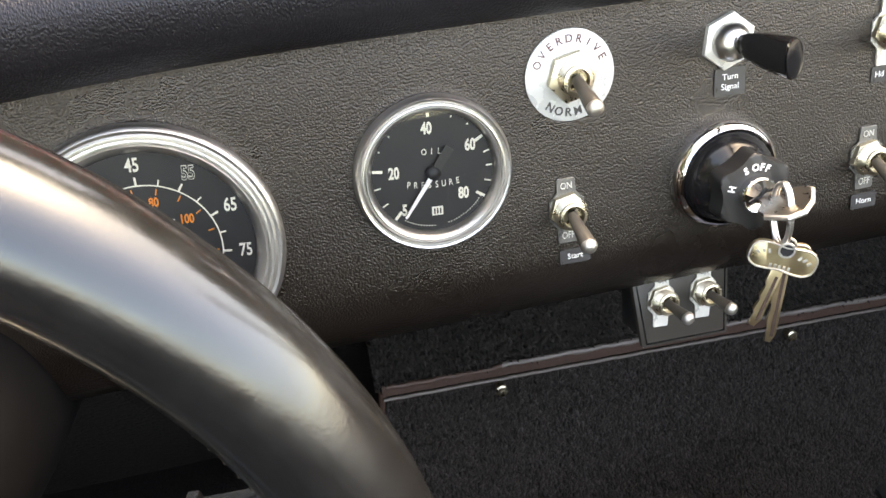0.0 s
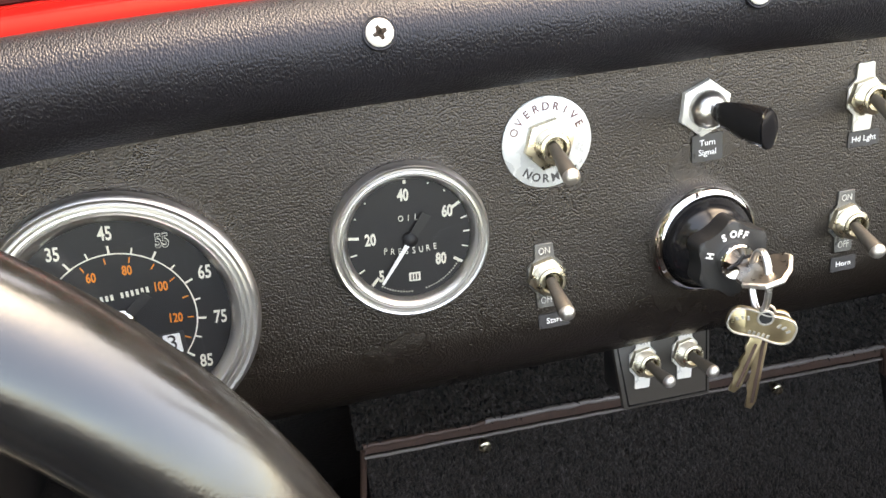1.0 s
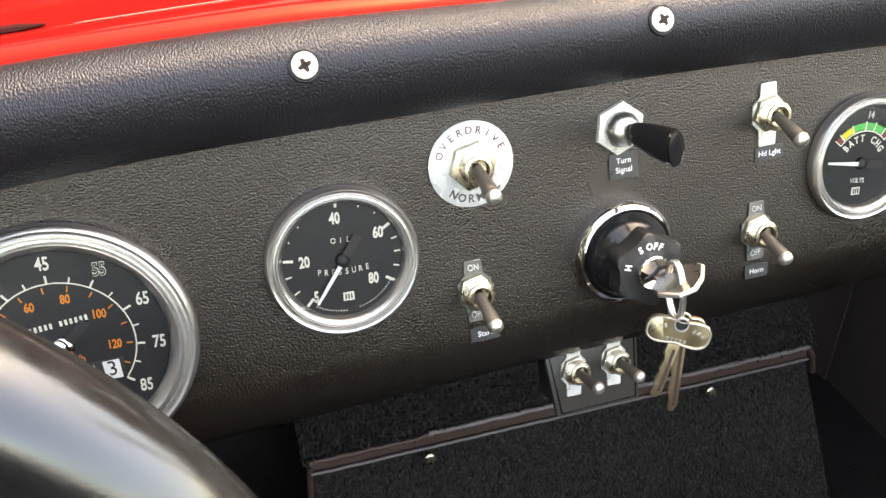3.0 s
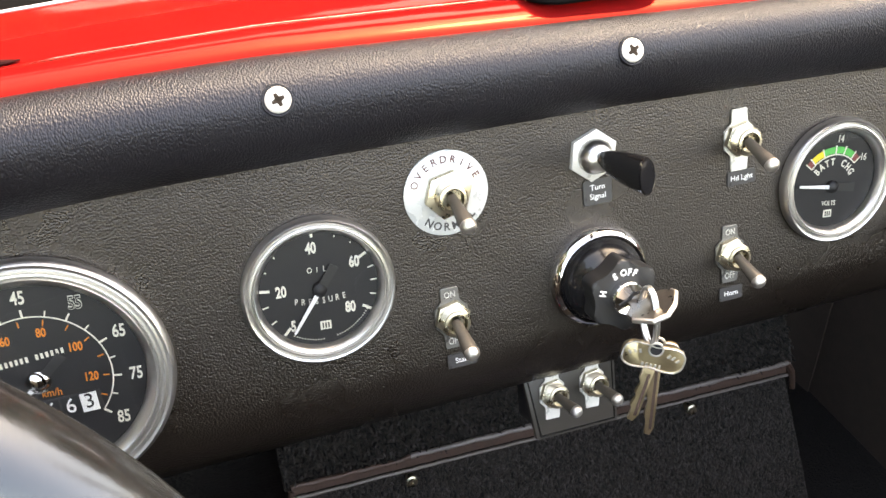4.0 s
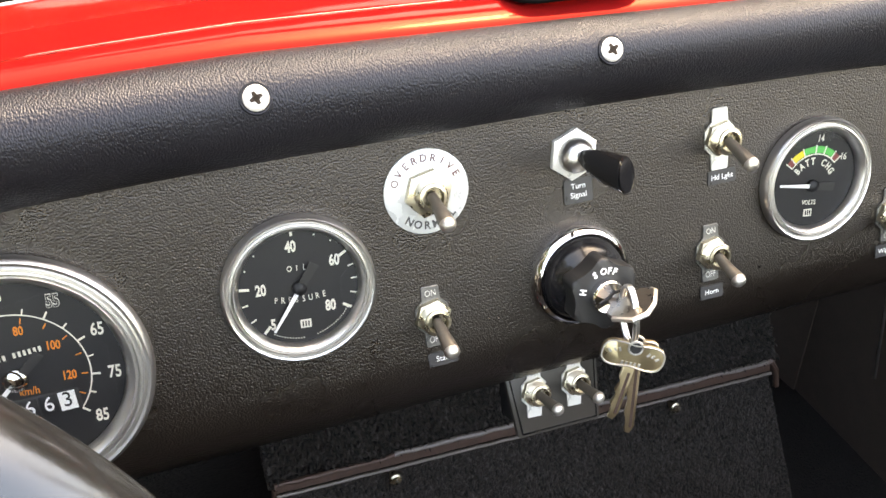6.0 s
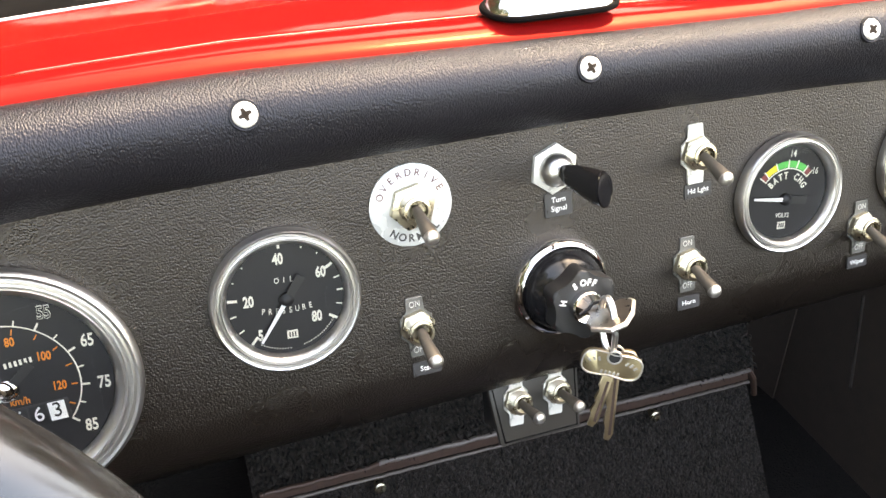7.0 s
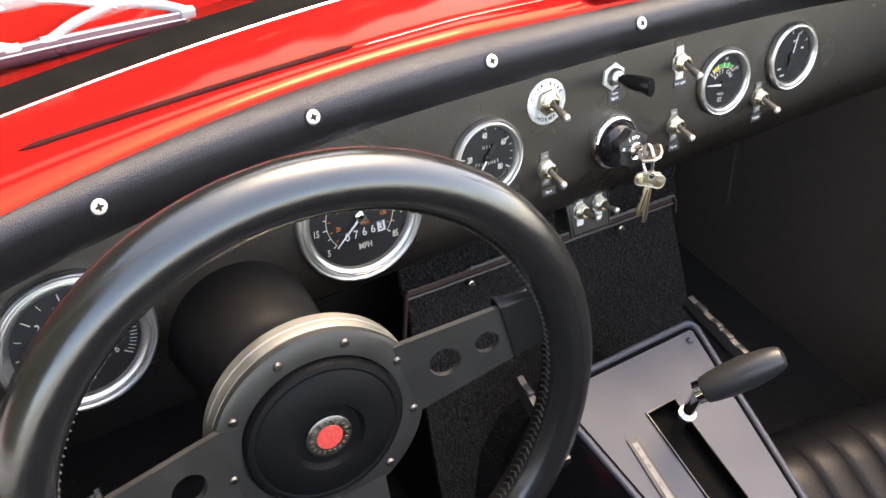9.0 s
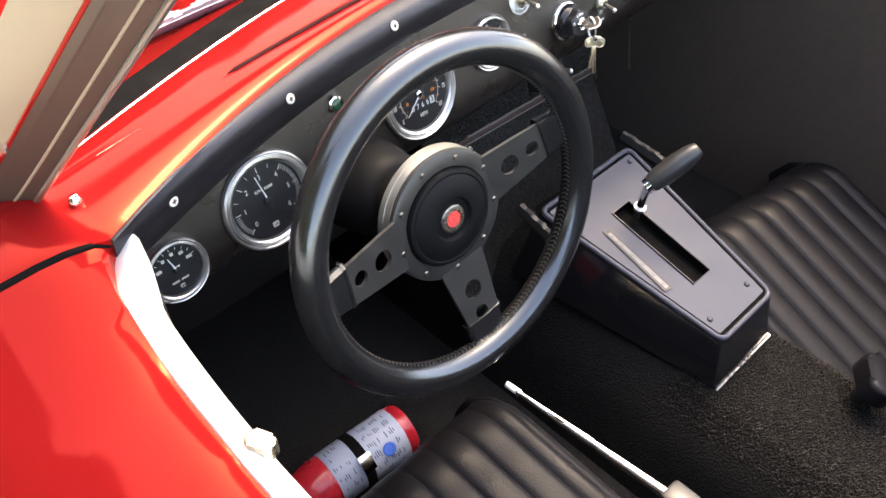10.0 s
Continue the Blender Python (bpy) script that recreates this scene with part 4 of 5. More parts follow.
# ---- below the dash ----
def tuft_material(name, k):
    """Black pile whose single tufts differ in shade."""
    m = material(name, (0.02, 0.02, 0.02), 0.85, spec=0.2)
    n, link = m.node_tree.nodes, m.node_tree.links.new
    ramp = n.new("ShaderNodeValToRGB")
    ramp.color_ramp.elements[0].color, ramp.color_ramp.elements[1].color = (0.006 * k, 0.0055 * k, 0.0050 * k, 1), (0.048 * k, 0.043 * k, 0.039 * k, 1)
    ramp.color_ramp.elements.new(0.7).color = (0.020 * k, 0.0180 * k, 0.0163 * k, 1)
    link(n.new("ShaderNodeNewGeometry").outputs["Random Per Island"], ramp.inputs[0])
    link(ramp.outputs[0], n["Principled BSDF"].inputs["Base Color"])
    return m


# The second pile is 0.6 as bright, to hold the shade on the tunnel.
PILE, SHADED_PILE = tuft_material("carpet_pile", 1.0), tuft_material("shaded_pile", 0.60)


def pile(parent, spots, way, droop, length, width, seed, mat=PILE):
    """Carpet tufts: a bent three-sided spike at each spot, standing along way and hanging towards droop."""
    rnd = random.Random(seed)
    verts, faces = [], []
    side = way.cross(droop).normalized()
    for p in spots:
        w, l = width * rnd.uniform(0.7, 1.2), length * rnd.uniform(0.6, 1.15)
        tip = p + way * l + droop * l * rnd.uniform(0.1, 0.9) + side * l * rnd.uniform(-0.5, 0.5)
        mid = p + way * l * 0.6 + side * w * rnd.uniform(-0.4, 0.4)
        k = len(verts)
        verts += [p - side * w, p + side * w, p + droop * w, mid - side * w, mid + side * w, mid + droop * w, tip]
        faces += [(k, k + 1, k + 4, k + 3), (k + 1, k + 2, k + 5, k + 4), (k + 2, k, k + 3, k + 5), (k + 3, k + 4, k + 6), (k + 4, k + 5, k + 6), (k + 5, k + 3, k + 6)]
    me = bpy.data.meshes.new("carpet_pile")
    me.from_pydata(verts, [], faces)
    me.materials.append(mat)
    me.shade_smooth()
    ob = new("carpet_pile", me)
    ob.parent = parent
    ob["kind"], ob["label"] = "stuff", "short black looped carpet pile"
    return ob


def heater_box():
    """Carpeted casing below the dash with a metal edge strip."""
    h = root("carpeted_casing", DASH, "carpeted casing under the dash with a worn metal strip", "casing", kind="structure")
    a, b = Vector((-0.0175, 0.117, -0.2415)), Vector((0.335, 0.152, -0.277))
    bm = grid_mesh([[a + Vector((-0.004, 0.02, 0.10)), a + Vector((-0.004, 0.004, 0.01)), a + Vector((-0.004, 0.004, 0.0))], [b + Vector((0.006, 0.035, 0.10)), b + Vector((0.006, 0.006, 0.01)), b + Vector((0.006, 0.004, 0.0))]])
    part("upper_carpet", sheet(bm, 0.004), CARPET, h)
    n = 12
    rows = []
    for i in range(n + 1):
        p = a.lerp(b, i / n)
        rows.append([p + Vector((0.05 * v * (i / n), 0.006 - 0.03 * v, -0.004 - 0.30 * v)) for v in (0, 0.1, 0.25, 0.5, 0.75, 1)])
    part("lower_carpet", sheet(grid_mesh(rows), 0.004), CARPET, h)
    rnd = random.Random(15)
    spots = []
    for i in range(128):
        for j in range(90):
            u, v = (i + rnd.uniform(0.2, 0.8)) / 128, 0.012 + (j + rnd.uniform(0, 1)) / 90 * 0.75
            spots.append(a.lerp(b, u) + Vector((0.05 * v * u, 0.004 - 0.03 * v, -0.004 - 0.30 * v)))
    pile(h, spots, Vector((0, -1, 0)), Vector((0, 0, -1)), 0.0042, 0.0010, 1)
    spots = []
    for i in range(128):
        for j in range(30):
            u, v = (i + rnd.uniform(0, 1)) / 128, (j + rnd.uniform(0, 1)) / 30
            spots.append((a + Vector((-0.004, -0.001, 0.006))).lerp(b + Vector((0.006, -0.001, 0.006)), u) + Vector((0, 0.016 * v + 0.014 * v * u, 0.085 * v)))
    pile(h, spots, Vector((0, -1, 0)), Vector((0, 0, -1)), 0.0040, 0.0010, 2)
    rnd = random.Random(8)
    steps = [k / 60 for k in range(61)]
    wob = [rnd.uniform(-0.0004, 0.0004) for _ in steps]
    up = [a.lerp(b, u) + Vector((0, -0.003, 0.006 + e - (0.0016 if u < 0.19 else 0))) for u, e in zip(steps, wob)]
    low = [a.lerp(b, u) + Vector((0, -0.003, -0.0034 + 0.5 * e)) for u, e in zip(steps, wob[::-1])]
    strip = part("edge_strip", sheet(grid_mesh([[p + Vector((0, 0.003, -0.001)), q + Vector((0, 0.003, 0.001))] for p, q in zip(up, low)]), 0.0012), RUSTY, h, "worn brown-black metal channel")
    part("upper_lip", tube(up[12:], [0.0017 + rnd.uniform(-0.0003, 0.0003) for _ in up[12:]], 8), WORN, strip, "scuffed grey lip")
    part("worn_lip", tube(up[:13], [0.0014 + rnd.uniform(-0.0003, 0.0003) for _ in up[:13]], 8), RUSTY, strip, "rubbed rusty end of the lip")
    part("lower_lip", tube(low, 0.0010, 8), WORN, strip)
    part("strip_return", tube([b + Vector((0, -0.002, 0.006)), b + Vector((0.006, 0.0, -0.004)), b + Vector((0.010, 0.004, -0.02))], 0.0022, 8), RUSTY, h)
    part("strip_end", tube([a, a + Vector((-0.006, 0.004, -0.05))], 0.0020, 8), RUSTY, h)
    for u in (0.195, 0.76):
        o = part("screw", lathe([(0, 0.005), (0.0022, 0.0046), (0.0026, 0.003), (0.0036, 0.0025), (0.0036, 0), (0.002, -0.006)], 16), NICKEL, h)
        o.matrix_basis = Matrix.Translation(a.lerp(b, u) + Vector((0, -0.004, -0.0095))) @ Matrix.Rotation(radians(90), 4, "X")


def cockpit():
    c = root("cockpit_tub", CAR, "dark carpeted cockpit floor and sides", "cockpit", kind="structure")
    part("floor", box((1.10, 1.7, 0.01), (MID, -0.20, -0.625)), FLOOR_CARPET, c)
    part("bulkhead", box((1.10, 0.01, 0.62), (MID, 0.45, -0.33)), HAZE_BROWN, c)
    part("rear_wall", box((1.10, 0.01, 0.60), (MID, -1.05, -0.33)), CARPET, c)
    for side in (-1, 1):
        part("side_wall", box((0.01, 1.5, 0.54), (MID + (-0.55 if side < 0 else 0.518), -0.30, -0.36)), HAZE_BROWN, c)
    bend = [(MID + 0.512 - 0.14 * (1 - math.cos(radians(a))), 0.444 - 0.14 * (1 - math.sin(radians(a)))) for a in range(0, 91, 10)]
    part("corner_lining", sheet(grid_mesh([[Vector((x, y, z)) for z in (-0.09, -0.25, -0.45, -0.62)] for x, y in bend]), 0.002), HAZE_BROWN, c)
    rows = []
    for i in range(25):
        y = 0.42 - i * 0.06
        top = -0.445 + 0.10 * max(0, min(1, (y + 0.05) / 0.3))
        w = 0.088
        rows.append([Vector((0.135 + dx * w + sx, y, z)) for dx, sx, z in ((-1, -0.05, -0.62), (-1, -0.03, top - 0.08), (-1, -0.012, top - 0.03), (-0.8, 0, top - 0.006), (-0.3, 0, top), (0.3, 0, top), (0.8, 0, top - 0.006), (1, 0.012, top - 0.03), (1, 0.03, top - 0.08), (1, 0.05, -0.62))])
    part("edge_strip", tube([(0.463, 0.112, -0.290), (0.474, 0.106, -0.385)], 0.0011, 6), BRUSHED, c, "thin bright metal strip")
    part("tunnel", sheet(grid_mesh(rows), 0.006), SHADED_CARPET, c, "black carpet over the gearbox tunnel")
    rnd = random.Random(21)
    spots = []
    for i in range(86):
        for j in range(150):
            x, y = -1 + 2 * (i + rnd.uniform(0, 1)) / 86, -0.28 - 0.46 * (j + rnd.uniform(0, 1)) / 150
            e = max(0.0, abs(x) - 0.8) / 0.2
            spots.append(Vector((0.135 + x * 0.090 + math.copysign(0.008 * e, x), y, -0.446 - 0.006 * min(1, abs(x) / 0.8) ** 2 - 0.022 * e)))
    pile(c, spots, Vector((0, 0, 1)), Vector((0.3, -0.9, 0)), 0.0058, 0.0011, 3, SHADED_PILE)
    # Dark sheet added beside the casing, where the footwell is only shade.
    part("footwell_fill", sheet(grid_mesh([[Vector((x, 0.03, -0.12)), Vector((x, 0.07, -0.20)), Vector((x, 0.17, -0.42)), Vector((x, 0.36, -0.615))] for x in (-0.44, -0.3, -0.15, 0.02)]), 0.004), FLOOR_CARPET, c, "dull dark sheet added to fill the footwell's shade")


def door(side, body):
    d = new("door")
    d.parent = body
    d["label"] = "red car door with a pale capping"
    flip = lambda p: p if side < 0 else Vector((2 * MID - p.x, p.y, p.z))
    outer = spline([(-0.427, -0.074, -0.010), (-0.441, -0.082, -0.019), (-0.450, -0.092, -0.027), (-0.458, -0.115, -0.034), (-0.464, -0.179, -0.042), (-0.467, -0.245, -0.046), (-0.468, -0.30, -0.050), (-0.470, -0.60, -0.055), (-0.470, -0.95, -0.050)], 6)
    inner = spline([(-0.424, -0.080, -0.012), (-0.430, -0.104, -0.022), (-0.438, -0.122, -0.034), (-0.443, -0.150, -0.041), (-0.448, -0.208, -0.047), (-0.451, -0.262, -0.050), (-0.452, -0.308, -0.053), (-0.455, -0.60, -0.058), (-0.455, -0.95, -0.053)], 6)
    rows = []
    for o, i in zip(outer, inner):
        rows.append([flip(q) for q in (o + Vector((-0.001, 0, -0.004)), o, o.lerp(i, 0.2) + Vector((0, 0, 0.002)), o.lerp(i, 0.5) + Vector((0, 0, 0.0032)), o.lerp(i, 0.8) + Vector((0, 0, 0.002)), i, i + Vector((0.002, -0.001, -0.006)), i + Vector((0.001, -0.001, -0.03)))])
    part("capping", sheet(grid_mesh(rows), 0.0012), TRIM, d, "pale capping strip")
    down = [(0.0, -0.003), (-0.008, -0.0022), (-0.025, -0.004), (-0.05, -0.010), (-0.08, -0.021), (-0.11, -0.038), (-0.132, -0.064), (-0.148, -0.105), (-0.157, -0.17), (-0.162, -0.28), (-0.160, -0.46)]
    wing = [(-0.443, -0.0100), (-0.4535, -0.0045), (-0.470, -0.0035), (-0.490, -0.0055), (-0.520, -0.0115), (-0.550, -0.0225), (-0.575, -0.0405), (-0.595, -0.0675), (-0.610, -0.1075), (-0.620, -0.1725), (-0.624, -0.46)]
    edge = [Vector((-0.442, -0.0830, -0.0195))] + [p for p in outer if p.y < -0.0850]
    rows = []
    for p in edge:
        w = max(0.0, 1 + (p.y + 0.0830) / 0.10) ** 1.6
        rows.append([flip(p + Vector((0.0005, 0, -0.006)))] + [flip(Vector((p.x + a, p.y, p.z + c)).lerp(Vector((wx if k else p.x, p.y + 0.22 * max(0, -0.443 - wx), wz)), w)) for k, ((a, c), (wx, wz)) in enumerate(zip(down, wing))])
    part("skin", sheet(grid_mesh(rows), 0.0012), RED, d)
    # Black tube laid over the shut line to draw the gap's shade.
    part("gap_shade", tube([flip(Vector((wx, -0.0815 + 0.22 * max(0, -0.443 - wx), wz + 0.0002))) for wx, wz in wing], 0.0027, 8), RUBBER, d, "black strip drawn as the shade in the door gap")
    part("inner_panel", sheet(grid_mesh([[flip(Vector((p.x, p.y, p.z + b))) for b in (-0.03, -0.1, -0.3, -0.57)] for p in inner if side < 0 or p.y < -0.13]), 0.002), CARPET, d)
    if side < 0:
        o = part("lock_button", prism(rounded(0.021, 0.0125, 0.005), -0.006, 0.006, 0.002, 3), NICKEL, d, "metal door catch")
        o.matrix_basis = Matrix.Translation((-0.453, -0.263, -0.046)) @ Matrix.Rotation(radians(-65), 4, "Z")


# ---- steering ----
def steering_wheel():
    C = (-0.1876, -0.1378, -0.1377)
    m = on_dash(C[0], C[2], C[1]) @ Matrix.Rotation(radians(-2.6), 4, "Y") @ Matrix.Rotation(radians(0.7), 4, "X") @ Matrix.Rotation(radians(9), 4, "Z")
    w = root("steering_wheel", m, "three-spoke black leather steering wheel with drilled grey spokes", "steering wheel")
    R, r = 0.1497, 0.0149
    bm = bmesh.new()
    rings = []
    for i in range(120):
        a = 2 * math.pi * i / 120
        rings.append([bm.verts.new(((R + r * math.cos(b)) * math.cos(a), (R + r * math.cos(b)) * math.sin(a), 1.03 * r * math.sin(b))) for b in (2 * math.pi * k / 20 for k in range(20))])
    for i in range(120):
        for k in range(20):
            bm.faces.new((rings[i][k], rings[(i + 1) % 120][k], rings[(i + 1) % 120][(k + 1) % 20], rings[i][(k + 1) % 20]))
    part("rim", bm, RIM, w, "black leather rim")
    # stitching on the inside of the rim
    bm = bmesh.new()
    for i in range(190):
        a = 2 * math.pi * i / 190
        for s in (-1, 1):
            q = Matrix.Rotation(a, 4, "Z") @ Matrix.Translation((R - r * 0.99, 0, s * 0.0016)) @ Matrix.Rotation(radians(30 * s), 4, "X")
            bmesh.ops.create_cube(bm, size=1, matrix=q @ Matrix.Diagonal((0.0012, 0.0008, 0.0042, 1)))
    st = part("stitching", bm, PANEL, w, "laced seam")
    st["kind"] = "stuff"
    hub_z = -0.0175
    for a, near in ((3, 0.008), (171, 0.008), (266, 0.0)):
        rot = Matrix.Rotation(radians(a), 4, "Z")
        # a drilled tapering plate from the hub to the rim
        half = lambda x: 0.026 + (0.0155 - 0.026) * (x - 0.045) / 0.095
        lift = lambda x: hub_z + 0.0150 * (x - 0.045) / 0.10
        bm = bmesh.new()
        holes = ((0.084 - near, 0.0094), (0.110 - near, 0.0072))
        out = [(0.045, half(0.045)), (0.145, half(0.145) + 0.001), (0.145, -half(0.145) - 0.001), (0.045, -half(0.045))]
        ov = [bm.verts.new((x, y, 0)) for x, y in out]
        edges = [bm.edges.new((ov[i], ov[(i + 1) % 4])) for i in range(4)]
        for hx, hr in holes:
            hv = [bm.verts.new((hx + hr * math.cos(2 * math.pi * k / 24), hr * math.sin(2 * math.pi * k / 24), 0)) for k in range(24)]
            edges += [bm.edges.new((hv[k], hv[(k + 1) % 24])) for k in range(24)]
        bmesh.ops.triangle_fill(bm, edges=edges, use_beauty=True)
        for v in bm.verts:
            v.co.z = lift(v.co.x)
        sheet(bm, 0.0035)
        o = part("spoke", bm, SPOKE, w, "drilled grey metal spoke")
        o.matrix_basis = rot
        loop = ((-1, -0.004), (-1.04, 0.0), (-0.9, 0.004), (0, 0.005), (0.9, 0.004), (1.04, 0.0), (1, -0.004), (0, -0.0075), (-1, -0.004))
        sl = grid_mesh([[Vector((x, y * (half(x) + 0.0015 + g), lift(x) + dz * (1 + g * 120))) for y, dz in loop] for x, g in ((0.1135, -0.001), (0.114, 0.002), (0.1165, 0.002), (0.117, 0.0005), (0.125, 0.0005), (0.136, 0.001), (0.150, 0.003))])
        o = part("leather_sleeve", sheet(sl, 0.001), RIM, w, "leather wrapped spoke end")
        o.matrix_basis = rot
    part("hub_ring", lathe([(0.045, hub_z + 0.001), (0.0465, hub_z + 0.0045), (0.058, hub_z + 0.0045), (0.0605, hub_z + 0.003), (0.0608, hub_z - 0.001), (0.060, hub_z - 0.0015)], 72), SPOKE, w, "grey clamping ring")
    part("boss", lathe([(0.0585, hub_z - 0.0012), (0.0606, hub_z - 0.0022), (0.0610, hub_z - 0.004), (0.0610, hub_z - 0.0085), (0.0602, hub_z - 0.0092), (0.0610, hub_z - 0.010), (0.0610, hub_z - 0.016), (0.050, hub_z - 0.018), (0.030, hub_z - 0.028)], 72), ALUMINIUM, w, "turned aluminium boss")
    part("centre_pad", lathe([(0.0455, hub_z + 0.0), (0.0452, hub_z + 0.0050), (0.0437, hub_z + 0.0078), (0.0412, hub_z + 0.0088), (0.0398, hub_z + 0.0082), (0.0382, hub_z + 0.0096), (0.024, hub_z + 0.0122), (0.0205, hub_z + 0.0120), (0.0185, hub_z + 0.0085), (0, hub_z + 0.0085)], 72), MOULDED, w, "black moulded centre pad")
    b = part("badge", lathe([(0.0130, hub_z + 0.008), (0.0130, hub_z + 0.0105), (0.0120, hub_z + 0.011), (0, hub_z + 0.0112)], 48), DARKSTEEL, w, "round red badge with a dark rim")
    part("badge_centre", lathe([(0.0076, hub_z + 0.0110), (0.0073, hub_z + 0.0117), (0, hub_z + 0.0120)], 40), BADGE, b)
    part("badge_bars", ticks(range(0, 360, 18), 0.0092, 0.0112, 0.0016, hub_z + 0.0112), NICKEL, b)
    s = part("screw", lathe([(0, 0.0016), (0.0018, 0.0014), (0.0026, 0.0004), (0.0028, 0)], 14), DARKSTEEL, w)
    for i in range(9):
        a = radians(20 + 40 * i)
        q = Matrix.Translation((0.0537 * math.cos(a), 0.0537 * math.sin(a), hub_z + 0.0045))
        if i:
            again(s, q)
        else:
            s.matrix_basis = q


def column():
    m = on_dash(-0.190, -0.138)
    c = root("steering_column", m, "black moulded steering column shroud", "steering column")
    part("shroud", lathe([(0.050, -0.04), (0.048, 0.0), (0.0445, 0.03), (0.0405, 0.050), (0.037, 0.059), (0.032, 0.063), (0.029, 0.064)], 48), MOULDED, c)
    part("neck", lathe([(0.030, 0.060), (0.031, 0.074), (0.027, 0.080), (0.026, 0.113)], 40), RUBBER, c)


# ---- console and seats ----
def console():
    x0, y0, z0, slope = 0.1400, -0.0676, -0.3103, 13.9
    m = CAR @ Matrix.Translation((x0, y0, z0)) @ Matrix.Rotation(radians(slope), 4, "X")
    c = root("shift_console", m, "black moulded gear lever console with grey plate", "console")
    # local: y runs forward up the plate, z out of it
    out = [(-0.0868, 0.0), (0.0868, 0.0), (0.0515, -0.257), (-0.0515, -0.257)]
    lower = [(-0.094, 0.006), (0.094, 0.006), (0.0575, -0.272), (-0.0575, -0.272)]
    bm = bmesh.new()
    lo = [bm.verts.new((x * 1.03, y + (-0.016 if y < -0.1 else 0), -0.068 - (0.06 if y > -0.1 else 0))) for x, y in lower]
    hi = [bm.verts.new((x * 1.03, y * 1.015 + 0.002, 0.0)) for x, y in out]
    for i in range(4):
        bm.faces.new((lo[i], lo[(i + 1) % 4], hi[(i + 1) % 4], hi[i]))
    bm.faces.new(hi)
    bm.faces.new(lo[::-1])
    bmesh.ops.bevel(bm, geom=[e for e in bm.edges if e.verts[0].co.z > -0.01 or e.verts[1].co.z > -0.01], offset=0.006, segments=3, affect="EDGES", profile=0.5)
    bm.normal_update()
    lid = [f for f in bm.faces if all(v.co.z > -0.002 for v in f.verts) and abs(f.normal.z) > 0.9]
    bmesh.ops.delete(bm, geom=lid, context="FACES_ONLY")
    part("body", bm, BLACK, c, "glossy black moulded body")
    lip = []
    for k in range(4):
        before, p, after = (Vector((*out[(k + d) % 4], 0.0)) for d in (-1, 0, 1))
        u, v = p + (before - p).normalized() * 0.011, p + (after - p).normalized() * 0.011
        lip += [u.lerp(p, t).lerp(p.lerp(v, t), t) + Vector((0, 0, 0.0006)) for t in (0, 0.2, 0.4, 0.6, 0.8, 1)]
    part("rolled_edge", tube(lip + lip[:1], 0.0034, 12), PLATE, c, "rolled satin edge of the moulding")
    part("groove", tube([Vector((p.x * 0.955, (p.y + 0.128) * 0.965 - 0.128, 0.0002)) for p in lip + lip[:1]], 0.0019, 8), VOID, c, "dark groove round the plate")
    bm = bmesh.new()
    inset = [(-0.0800, -0.007), (0.0800, -0.007), (0.0468, -0.2495), (-0.0468, -0.2495)]
    slot = [(-0.0165, -0.0580), (0.0165, -0.0580), (0.0165, -0.188), (-0.0165, -0.188)]
    slit = [(-0.0500, -0.0700), (-0.0400, -0.0710), (-0.0425, -0.1750), (-0.0560, -0.1725)]
    slit = [(x + 0.001, y) for x, y in slit]
    ring = [[bm.verts.new((x, y, 0.0012)) for x, y in loop] for loop in (inset, slot)]
    for k in range(4):
        bm.faces.new((ring[0][k], ring[0][(k + 1) % 4], ring[1][(k + 1) % 4], ring[1][k]))
    part("plate", sheet(bm, 0.0010), PLATE, c, "satin grey plate")
    liner = prism(slot[::-1], -0.042, 0.0)
    bmesh.ops.delete(liner, geom=[f for f in liner.faces if all(v.co.z > -0.001 for v in f.verts)], context="FACES")
    part("slot_liner", liner, VOID, c)
    # Black plate that stands in for the darkness down the slot.
    part("slot_darkness", box((0.0325, 0.1295, 0.002), (0, -0.123, -0.012)), VOID, c)
    part("bottom_bead", tube([(-0.0592, -0.289, -0.067), (0.0592, -0.289, -0.067), (0.066, -0.25, -0.075)], 0.0014, 8), BRUSHED, c, "thin bright bead along the foot")
    part("slot_edge", tube([(*p, 0.0022) for p in slot + slot[:1]], 0.0011, 6), SATIN, c)
    ind = part("gear_indicator", prism(slit, 0.0022, 0.0028), DIAL, c, "slim clear gear indicator window")
    bm = prism([(-0.0465, -0.075), (-0.0415, -0.0755), (-0.0452, -0.171), (-0.0512, -0.170)][::-1], 0.0027, 0.0031)
    part("indicator_strip", bm, MOTTLED, ind, "mottled pale translucent strip")
    bm = bmesh.new()
    for i, ch in enumerate("PRND21"):
        merge(bm, box((0.0026, 0.0034, 0.0002)), Matrix.Translation((-0.0446 - 0.0008 * i, -0.081 - 0.0165 * i, 0.0031)))
    part("indicator_marks", bm, STRIP, ind)
    for x, y in ((-0.070, -0.0165), (0.070, -0.0165), (0.0375, -0.230), (-0.0405, -0.230)):
        screw = part("screw", lathe([(0, 0.0010), (0.0014, 0.0016), (0.0028, 0.0012), (0.0036, 0.0003), (0.0036, -0.001)], 16), PLATE, c)
        screw.location = (x, y, 0.0022)
    # gear lever
    g = root("gear_lever", CAR, "automatic gear lever with black barrel handle", "gear lever")
    foot, collar, a, b = Vector((0.147, -0.142, -0.350)), Vector((0.148, -0.146, -0.3146)), Vector((0.1385, -0.160, -0.261)), Vector((0.186, -0.186, -0.2200))
